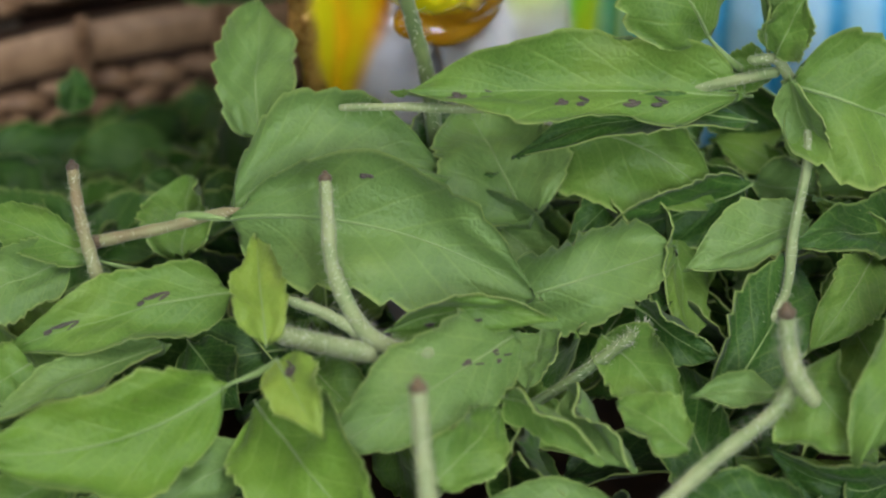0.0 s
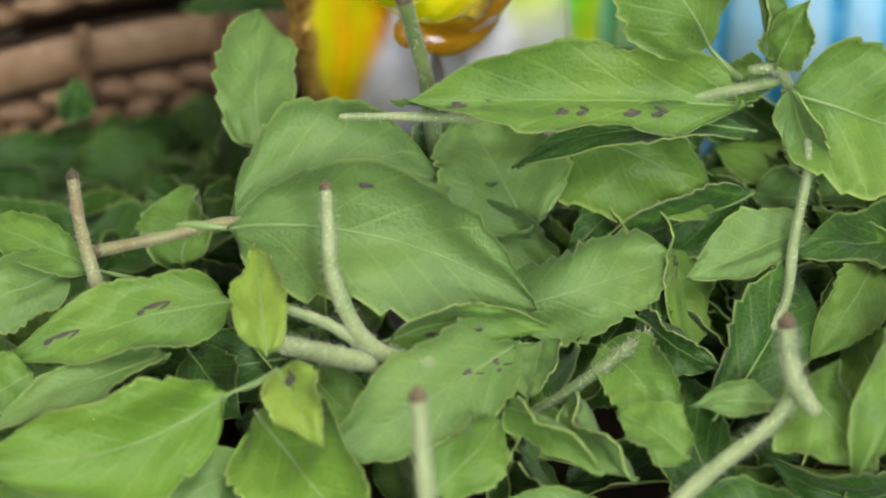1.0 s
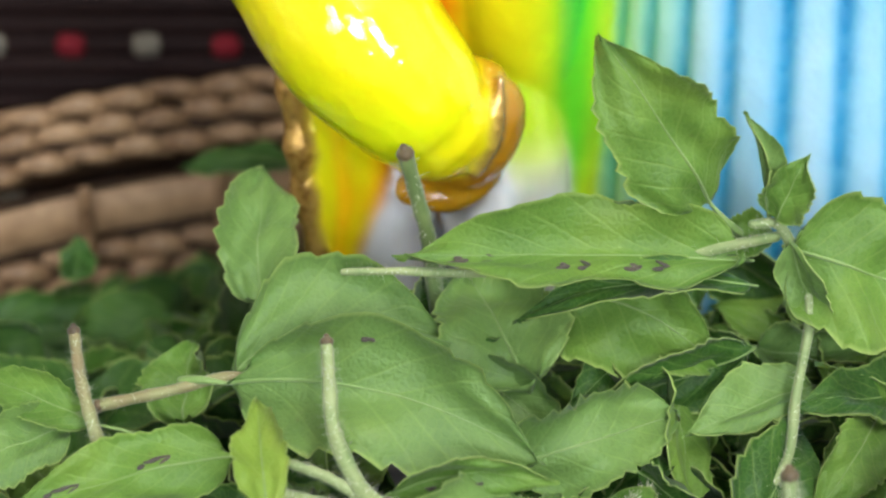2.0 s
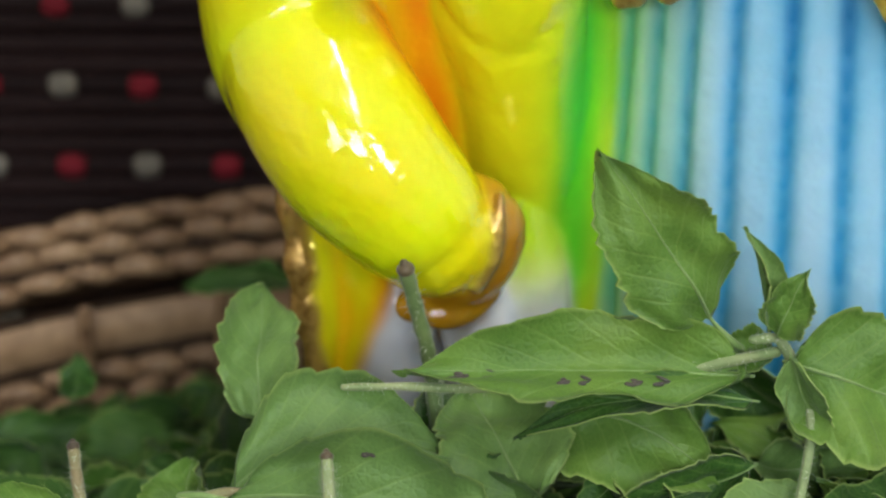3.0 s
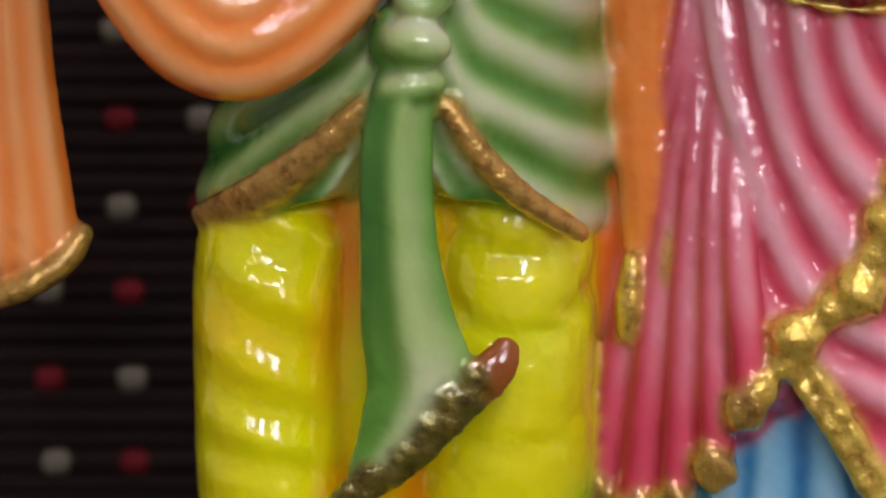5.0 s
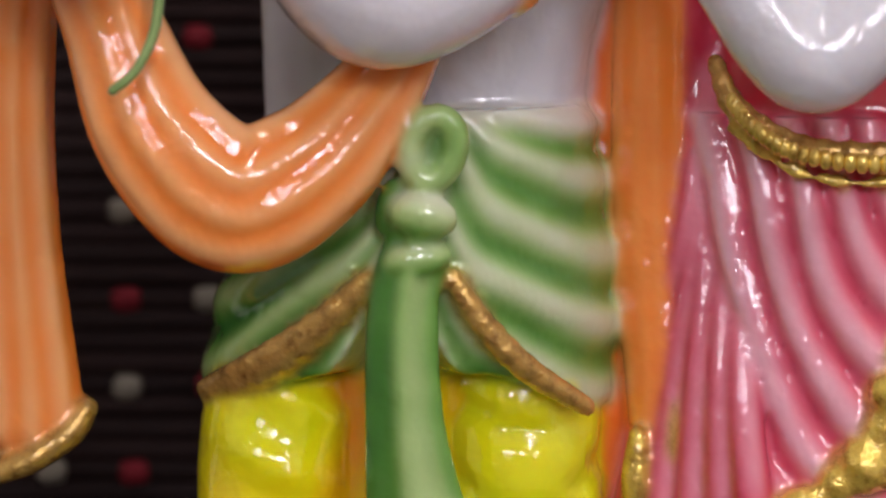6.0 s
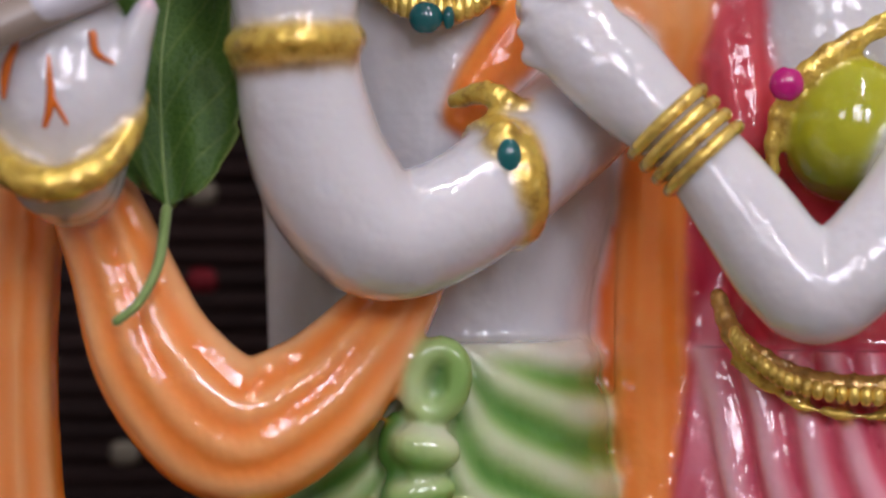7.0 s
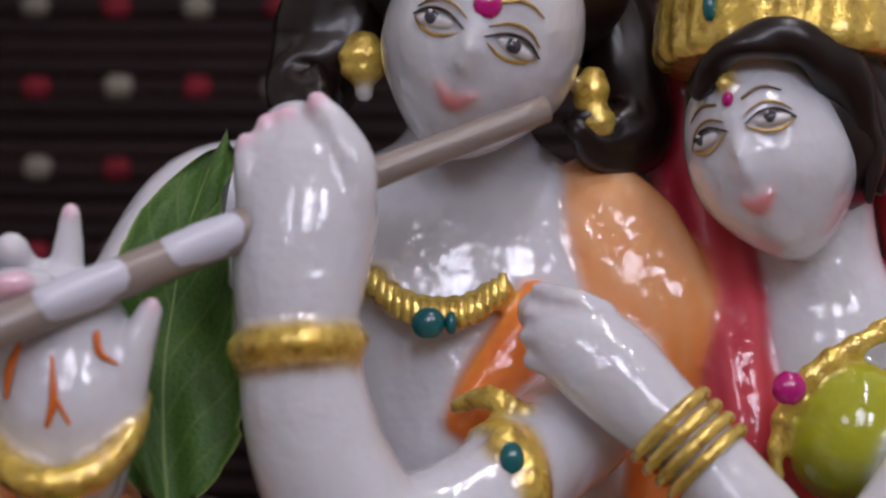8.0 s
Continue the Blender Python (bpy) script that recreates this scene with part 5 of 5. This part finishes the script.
def leaf(base, tip, half, roll=0, cup=0.2, bend=None, lat=0.0, wave=0.07, serr=0.10, hue=0.0, mat=None, petiole=0.0,
         label="fresh green toothed basil leaf in the heap", group="loose basil leaves", parent=None, marks=(), bulk=False, blunt=False):
    """A leaf from its base to its tip, in millimetres; its face looks to the front and up, rolled about its length."""
    SEED[0] += 1
    b, t = Vector(base), Vector(tip)
    ax = (t - b)
    length = ax.length
    ax.normalize()
    side = VIEW.cross(ax).normalized()
    nrm = ax.cross(side).normalized()
    basis = Matrix((ax, side, nrm)).transposed()
    basis = basis @ Matrix.Rotation(radians(roll), 3, "X")
    if bend is None:
        bend = random.Random(SEED[0]).uniform(0.02, 0.14)
    m = mat or (LEAF_YOUNG if hue > 0.2 else (LEAF_PALE if SEED[0] % 3 == 0 else LEAF))
    me, mid = blade_mesh("blade", length, half, m, cup, bend, lat, wave, serr, SEED[0], blunt=blunt)
    if bulk:     # too deep to pick out singly
        k, place = len(BULK["v"]), Matrix.Translation(b) @ basis.to_4x4()
        BULK["v"].extend(tuple(place @ (v.co / MM)) for v in me.vertices)
        BULK["f"].extend(tuple(k + j for j in q.vertices) for q in me.polygons)
        BULK["ids"].extend([BULK_MATS.index(m)] * len(me.polygons))
        layer = me.uv_layers["blade"].data
        flat = {lp.vertex_index: tuple(layer[lp.index].uv) for lp in me.loops}
        BULK["uv"].extend(flat[j] for j in range(len(me.vertices)))
        bpy.data.meshes.remove(me)
        return None
    if parent is None:
        root = tagged(new("basil_leaf"), label, "leaf", group)
        root.empty_display_size = 0.005
    else:
        root = part("leaf", me, parent)
    root.matrix_world = Matrix.Translation(b * MM) @ basis.to_4x4()
    if parent is None:
        part("blade", me, root)
    c = Cast()
    k = max(0.16, min(0.32, half * 0.04))
    rib = [(mid[i][0], mid[i][1], mid[i][2] - 0.04, k * (1.15 - u), k * (1.15 - u) * 0.7) for i, u in ((q, q / 44) for q in range(0, 42, 3))]
    if petiole:
        rib = [(-petiole, -0.2 * petiole, -0.25 * petiole, k * 1.7, k * 1.7), (-petiole * 0.5, -0.06 * petiole, -0.1 * petiole, k * 1.5, k * 1.5)] + rib
    c.sweep(rib, RIB, 8, 2)
    part("midrib", c.mesh("midrib"), root, "pale raised midrib")
    for (u, v, ln, wd) in marks:
        ln, wd = ln * 1.25, wd * 1.5
        i, j = int(u * 44), int((v + 1) * 5)
        g = Cast()
        p = me.vertices[i * 11 + j].co / MM
        rr = random.Random(SEED[0])
        for q in range(7):
            dx, dy = rr.uniform(-ln, ln), rr.uniform(-wd, wd)
            g.blob((p.x + dx, p.y + dy, p.z + 0.13 + cup * 0.3 * dy * (1 if v > 0 else -1)), (rr.uniform(0.25, 0.5) * ln, rr.uniform(0.12, 0.3), 0.12), MARK, (0, 0, rr.uniform(-25, 25)), 10)
        part("scrape_mark", g.mesh("scrape_mark"), root, "dark dried scrape on the blade")
    return root


def stem(pts, label="hairy pale green basil stem in the heap", mat=None, hairs=90, parent=None, cut=True, seed=1):
    """A bare stalk with short hairs; rows of x, y, z, radius."""
    c = Cast()
    c.sweep([(*p[:3], p[3] * 0.84, p[3] * 0.84) for p in pts], mat or STEM, 14, 8, lambda s, th: (0.05 * math.sin(5 * th) + 0.05 * math.sin(31 * s), 0.0))
    if parent is None:
        root = tagged(new("basil_twig"), label, "twig", "loose basil twigs")
        root.empty_display_size = 0.005
    else:
        root = parent
    part("stalk", c.mesh("stalk"), root)
    if cut:
        c = Cast()
        p, q = np.array(pts[0][:3]), np.array(pts[1][:3])
        d = (p - q) / np.linalg.norm(p - q)
        r = pts[0][3]
        c.sweep([(*(p + d * r * 0.35), r * 1.02, r * 1.02), (*(p + d * r * 0.75), r * 0.9, r * 0.9), (*(p + d * r * 1.05), r * 0.5, r * 0.5)], CUT, 12, 3)
        part("cut_end", c.mesh("cut_end"), root, "dry brown cut end")
    if hairs:
        rr, hairs = random.Random(seed), int(hairs * 4.5)
        way = spline(pts, 12)
        v, f = [], []
        for _ in range(hairs):
            i = rr.randrange(1, len(way) - 1)
            p, t = way[i][:3], way[i + 1][:3] - way[i - 1][:3]
            d = np.cross(t, np.array([rr.gauss(0, 1) for _ in range(3)]))
            d = d / (np.linalg.norm(d) + 1e-9)
            n = np.cross(d, t)
            n = n / (np.linalg.norm(n) + 1e-9) * 0.055
            a, ln = p + d * way[i][3] * 0.72, rr.uniform(0.5, 1.4)
            e = a + d * ln + t / np.linalg.norm(t) * rr.uniform(-0.4, 0.4)
            k = len(v)
            v += [tuple(a + n), tuple(a - n), tuple(a + d * 0.04), tuple(e)]
            f += [(k, k + 1, k + 3), (k + 1, k + 2, k + 3), (k + 2, k, k + 3)]
        part("hairs", to_mesh("hairs", v, f, [HAIRS]), root, "fine pale hairs")["kind"] = "stuff"
    return root


# loose leaves on the heap
leaf((-22.6, -41.0, 67.8), (3.4, -36.0, 69.4), 6.6, -14, lat=0.17, cup=0.5, bend=0.06, mat=LEAF_PALE, label="pale green curved basil leaf", blunt=True)
leaf((-22.8, -43.7, 68.6), (12.4, -54.0, 64.4), 8.6, 0, lat=0.09, cup=0.22, bend=0.06, wave=0.06, label="large broad green basil leaf folded along its midrib", marks=((0.42, 0.6, 0.8, 0.2),), petiole=5, blunt=True)
leaf((11.6, -39.2, 65.0), (4.0, -24.0, 73.5), 8.2, 8, cup=0.15, mat=LEAF_PALE, blunt=True)
leaf((12.4, -31.3, 71.5), (33.0, -39.7, 66.0), 7.0, 14, lat=0.16, cup=0.3)
leaf((8.7, -51.4, 62.4), (29.3, -44.1, 64.9), 6.2, 0, cup=0.1, serr=0.14, mat=LEAF_PALE, blunt=True)
leaf((-20.8, -52.4, 65.5), (-46.3, -59.7, 63.3), 4.7, 20, cup=0.2, label="long green basil leaf with dark scrapes", marks=((0.38, -0.2, 1.6, 0.35), (0.75, -0.1, 1.8, 0.3)))
leaf((-20.2, -68.0, 64.1), (-48.5, -76.8, 62.3), 6.1, 0, lat=0.1, cup=0.25, wave=0.10, mat=LEAF_BRIGHT, label="bright green basil leaf with a pale wavy edge", petiole=5)
leaf((-27.9, -57.6, 62.2), (-46.8, -67.8, 59.5), 3.6, 45, cup=0.3, wave=0.1)
leaf((-16.9, -66.0, 67.8), (-18.6, -51.4, 72.3), 3.2, 0, cup=0.3, hue=1, label="small yellow-green basil leaf standing upright")
leaf((-16.2, -67.4, 67.5), (-11.2, -77.7, 65.1), 3.1, 0, cup=0.3, hue=1, label="small yellow-green basil leaf with brown scars", marks=((0.3, 0.2, 1.0, 0.4),))
leaf((10.9, -59.2, 64.7), (-11.2, -76.3, 60.6), 5.8, 0, cup=0.15, label="grey-green basil leaf with black scars", marks=((0.15, 0.3, 1.4, 0.5), (0.28, 0.1, 1.0, 0.4)))
leaf((-19.0, -64.9, 60.0), (-5.6, -85.4, 55.6), 7.0, 0, cup=0.3, mat=LEAF_BRIGHT, wave=0.08, label="bright green basil leaf with a wavy edge")
leaf((-4.7, -60.2, 64.5), (14.0, -58.8, 64.9), 2.9, 30, lat=0.12, cup=0.5, marks=((0.3, -0.4, 0.8, 0.3), (0.5, -0.4, 0.8, 0.3)))
leaf((-19.6, -31.8, 71.7), (-19.8, -13.5, 80.6), 5.3, -10, cup=0.25, label="upright pale green basil leaf before the basket rim")
leaf((22.4, -50.4, 60.9), (31.5, -57.7, 58.5), 3.6, 30, cup=0.4, mat=LEAF_DARK_SHADE)
leaf((18.7, -54.6, 61.2), (27.3, -67.0, 57.6), 4.0, -10, cup=0.5)
leaf((14.5, -63.5, 60.2), (20.8, -75.1, 57.3), 3.1, 50, cup=0.6, wave=0.15)
leaf((27.0, -73.1, 59.4), (19.7, -66.5, 61.0), 3.2, 30, cup=0.5, wave=0.15)
leaf((0.6, -78.2, 58.5), (9.0, -66.9, 61.0), 3.6, 10, cup=0.3, wave=0.12)
leaf((20.3, -78.8, 53.6), (3.5, -75.9, 54.3), 3.5, 20, cup=0.3)
leaf((7.5, -66.9, 61.0), (17.7, -76.0, 58.8), 2.6, 50, cup=0.5, lat=0.15)
leaf((32.7, -63.7, 58.4), (44.4, -42.0, 65.5), 5.2, 10, cup=0.25, bend=0.2, mat=LEAF_DARK_SHADE)
leaf((43.6, -40.3, 66.1), (28.1, -46.9, 63.7), 3.9, 30, cup=0.4, wave=0.08)
leaf((50.4, -45.9, 65.6), (42.1, -58.5, 61.5), 3.6, 0, cup=0.2)
leaf((38.1, -63.7, 63.3), (45.5, -75.8, 60.3), 5.4, 0, cup=0.2, serr=0.12)
leaf((36.8, -65.8, 61.1), (27.5, -66.2, 61.1), 2.0, 30, cup=0.4)
leaf((39.6, -77.9, 52.0), (25.0, -74.3, 53.8), 5.0, 10, cup=0.2, mat=LEAF_DARK_SHADE)
leaf((46.3, -51.5, 60.4), (50.9, -64.6, 56.3), 4.3, 20, cup=0.2)
leaf((37.9, -29.9, 63.6), (51.7, -30.6, 63.3), 4.9, 30, cup=0.3, petiole=5)
leaf((45.6, -49.1, 58.7), (53.6, -34.5, 64.2), 3.8, 20, cup=0.3)
leaf((-36.9, -47.0, 65.7), (-51.7, -40.1, 68.4), 2.9, 20, cup=0.3, petiole=5)
leaf((-39.7, -45.4, 64.7), (-52.4, -52.4, 62.3), 4.4, 20, cup=0.2)
leaf((-28.4, -37.4, 59.2), (-28.0, -26.1, 64.0), 4.9, -20, cup=0.3)
leaf((-37.5, -71.5, 55.5), (-47.2, -78.8, 54.1), 3.5, 10, cup=0.2)
leaf((-17.8, -68.1, 55.6), (-30.8, -76.5, 52.8), 3.5, 20, cup=0.4)
leaf((-26.6, -52.8, 58.7), (-20.6, -61.6, 56.0), 3.7, 0, cup=0.2, mat=LEAF_DARK_SHADE)
leaf((-13.3, -58.9, 60.0), (-7.1, -66.2, 58.0), 3.3, 0, cup=0.2)
leaf((12.6, -53.0, 60.1), (10.5, -61.0, 57.6), 3.7, 30, cup=0.4)
leaf((32.5, -22.5, 65.3), (24.2, -14.4, 69.2), 4.7, 20, cup=0.3, mat=LEAF_DARK_SHADE)
leaf((-42.2, -60.5, 61.4), (-47.7, -64.9, 60.2), 3.6, 0, cup=0.2)
leaf((-4.0, -78.1, 53.9), (-11.3, -83.9, 52.9), 4.6, 0, cup=0.2)
leaf((57.0, -51.5, 71.8), (44.6, -80.0, 64.3), 6.2, 0, cup=0.2)
leaf((-18.6, 30.0, 58.2), (-34.2, 30.0, 58.3), 3.1, 30, cup=0.2, mat=LEAF_DARK_SHADE)
leaf((-47.0, 10.0, 50.1), (-45.8, 10.0, 56.9), 2.6, 30, cup=0.4, mat=LEAF_DARK_SHADE)

# a sprig laid on top of the heap
sprig = thing("basil_sprig", "fresh basil sprig with leaves laid over the heap", "sprig")
leaf((32.2, -34.0, 84.8), (19.4, -34.0, 105.6), 6.9, 0, cup=0.25, parent=sprig, petiole=5)
leaf((36.3, -36.0, 80.0), (-4.2, -36.0, 80.6), 5.3, 20, cup=0.7, wave=0.16, bend=0.02, parent=sprig, marks=((0.3, 0.4, 1.6, 0.3), (0.5, 0.5, 1.2, 0.3), (0.78, 0.3, 1.8, 0.4)))
leaf((38.7, -35.0, 83.9), (35.6, -35.0, 97.2), 2.0, 30, cup=0.9, parent=sprig)
leaf((38.1, -37.0, 84.7), (41.1, -37.0, 93.2), 3.0, -20, cup=0.6, parent=sprig)
leaf((39.4, -38.0, 82.4), (59.5, -38.0, 75.0), 8.8, 0, cup=0.2, parent=sprig)
leaf((39.1, -40.0, 83.5), (45.1, -40.0, 70.4), 2.8, 40, cup=0.5, parent=sprig)
leaf((38.8, -33.0, 81.7), (31.0, -33.0, 79.6), 2.9, 20, cup=0.4, parent=sprig)
stem([(35.8, -36, 84.1, 0.55), (39.2, -36, 83.4, 0.75), (42.2, -40, 76.3, 0.65), (40.5, -46, 68.3, 0.7), (38.8, -52, 62.6, 0.7), (33.2, -56, 60.2, 0.7)], parent=sprig, hairs=90, cut=False, seed=31)
stem([(-9.5, -36, 78.2, 0.4), (-3, -36.2, 78.4, 0.55), (4.0, -35.6, 77.8, 0.65), (14, -34.5, 78, 0.7), (28, -34.5, 79.4, 0.75), (38.5, -36, 82.5, 0.75)], parent=sprig, hairs=120, cut=False, seed=32)

leaf((36.6, -37.5, 79.2), (9.0, -38.4, 76.4), 2.7, 35, cup=0.5, wave=0.1, mat=LEAF_DARK_SHADE, parent=sprig)
leaf((16.0, -34.0, 82.0), (27.5, -33.0, 84.0), 3.0, 10, cup=0.3, wave=0.15, parent=sprig)

# a leaf tucked behind the flute
tucked = leaf((-28.6, -21, 195.5), (-23.6, -13, 238.0), 8.6, 0, cup=0.15, bend=0.03, lat=0.07, serr=0.05, mat=LEAF_TUCKED, blunt=True, label="dark green basil leaf tucked behind the flute", group="fallen leaf")
petiole = Cast()
petiole.sweep([(-33.3, -25.5, 184.6, 0.5, 0.5), (-31.0, -25, 186.6, 0.5, 0.5), (-29.2, -23.5, 190.5, 0.55, 0.55), (-28.6, -21.2, 196, 0.6, 0.6)], RIB, 10, 6)
part("petiole", petiole.mesh("petiole"), tucked).matrix_parent_inverse = tucked.matrix_world.inverted()

# bare stalks among the leaves
stem([(-11.0, -48, 76.2, 0.75), (-10.7, -51, 73, 0.9), (-10.1, -55, 69.1, 1.0), (-7.1, -60, 65.3, 1.1), (-3.5, -63, 64.6, 1.15), (-0.2, -64.5, 65.0, 1.2)], "curved hairy pale stem rising from the heap", hairs=160, seed=2)
stem([(-15.5, -60, 64.4, 1.2), (-11, -61.2, 64.0, 1.3), (-6.2, -62.2, 63.5, 1.3)], hairs=110, cut=False, seed=3)
stem([(-14.6, -58, 67.4, 0.6), (-10.5, -59, 66.2, 0.7), (-6.6, -60.4, 64.0, 0.7)], hairs=50, cut=False, seed=4)
stem([(-39.1, -42, 74.0, 0.75), (-38.4, -45, 70.6, 0.8), (-37.2, -48, 67.3, 0.9), (-36, -50, 64, 0.9)], "short upright cut stem with a brown end", STEM_BROWN, 80, seed=5)
stem([(-36.6, -44, 65.8, 0.8), (-29, -43, 67.0, 0.75), (-22.3, -42, 68.2, 0.7), (-15, -43, 68, 0.6)], "thin brownish stem lying across the heap", STEM_BROWN, 40, seed=6)
stem([(-2.5, -26, 87.5, 1.05), (-1.2, -26, 82, 1.1), (0.0, -26, 76.8, 1.1), (1.0, -27, 68, 1.2)], "upright dark green cut stem in front of the figurine", DARK_STEM, 30, seed=7)
stem([(-1.0, -84, 75.0, 0.95), (-0.6, -87, 70.5, 1.05), (-0.1, -90, 66.1, 1.2), (0.2, -92, 60, 1.2)], "short hairy cut stem standing up", STEM, 90, seed=8)
stem([(11.0, -62.5, 56.6, 0.6), (17, -60, 59.5, 0.75), (21.6, -57, 61.4, 0.8), (24, -54, 61, 0.8)], mat=DARK_STEM, hairs=60, cut=False, seed=9)
stem([(22.6, -80.6, 56.2, 1.05), (29, -76.5, 60.2, 1.0), (35.3, -72, 62.6, 0.9), (38, -69.5, 65, 0.9)], "long hairy pale stem at the heap's edge", hairs=130, cut=False, seed=10)
stem([(36.7, -68, 72.2, 1.0), (36.9, -69, 69.6, 1.1), (37.8, -70.4, 66.6, 1.2), (39.5, -72, 64.5, 1.0)], "short hairy cut stem with a leaf", hairs=110, seed=11)
stem([(-15.8, -27, 73.5, 0.7), (-14.5, -29, 72, 0.7), (-12, -31, 70, 0.7)], "small reddish stem end", STEM_BROWN, 20, seed=12)

# leaves packed against the figurine's foot and towards the far rim
rp = random.Random(77)
for i in range(150):
    if i < 60:
        x, y = rp.uniform(-16, 62), rp.uniform(-42, -17)
        z = rp.uniform(55, 66)
    else:
        x, y = rp.uniform(-66, -16), rp.uniform(-30, 44)
        z = 51 - 0.30 * (y + 20) + rp.uniform(-8, 0)
    if math.hypot(x - BX, y - BY) > 110:
        continue
    ln, a, el = rp.uniform(15, 27), rp.uniform(0, 2 * math.pi), rp.uniform(-0.4, 0.4)
    d = Vector((math.cos(a) * math.cos(el), math.sin(a) * math.cos(el), math.sin(el))) * ln / 2
    if y + abs(d.y) > -13 and x + abs(d.x) > -16:
        d.x, d.y = d.x * 0.7, d.y * 0.3
    c = Vector((x, y, z))
    # the darker leaf colour, nearly everywhere at the far side, stands in for shade
    leaf(c - d, c + d, ln * rp.uniform(0.2, 0.28), rp.uniform(-50, 50), rp.uniform(0.1, 0.6), rp.uniform(0, 0.15), rp.uniform(-0.08, 0.08), rp.uniform(0.02, 0.12),
         mat=LEAF_DARK_SHADE if rp.random() < (0.55 if i < 60 else 0.95) else None, label="dark green basil leaf packed round the figurine's foot" if i < 60 else "basil leaf at the basket's far side, coloured dark for shade", bulk=i >= 95)

# leaves that fill the heap below, and the far side of the basket
rf = random.Random(21)


def heap_top(x, y):
    z = 60.0 + 0.10 * (y + 60) - 0.0006 * (x * x)
    if y > -22:
        z -= (y + 22) * 0.62
    if x < -26 and y > -40:
        z -= min(14.0, (y + 40) * 0.25)
    return max(30.0, z)


for i in range(360):
    x, y = rf.uniform(-64, 66), rf.uniform(-108, 46)
    if (x - 22) ** 2 / 40 ** 2 + (y - 4) ** 2 / 23 ** 2 < 1.0:
        continue
    if math.hypot(x - BX, y - BY) > 108:
        continue
    deep = rf.random()
    z = heap_top(x, y) - 6.5 - 10 * deep - 6.0 * smooth01(-66, -86, y)
    ln, a = rf.uniform(17, 30), rf.uniform(0, 2 * math.pi)
    el = rf.uniform(-0.35, 0.35)
    d = Vector((math.cos(a) * math.cos(el), math.sin(a) * math.cos(el), math.sin(el))) * ln / 2
    c = Vector((x, y, z))
    # more than half take the darker colour, painting in the heap's inner shade
    leaf(c - d, c + d, ln * rf.uniform(0.19, 0.27), rf.uniform(-65, 65), rf.uniform(0.1, 0.8), rf.uniform(0, 0.2), rf.uniform(-0.08, 0.08), rf.uniform(0.02, 0.12),
         mat=LEAF_DARK_SHADE if rf.random() < 0.6 else None, label="green basil leaf lying deep in the heap", bulk=deep > 0.42)
heap = new("basil_heap", to_mesh("basil_heap", BULK["v"], BULK["f"], BULK_MATS, BULK["ids"], uv=BULK["uv"]))
tagged(heap, "dense green mass of basil leaves filling the basket", "leaves", "", "stuff")
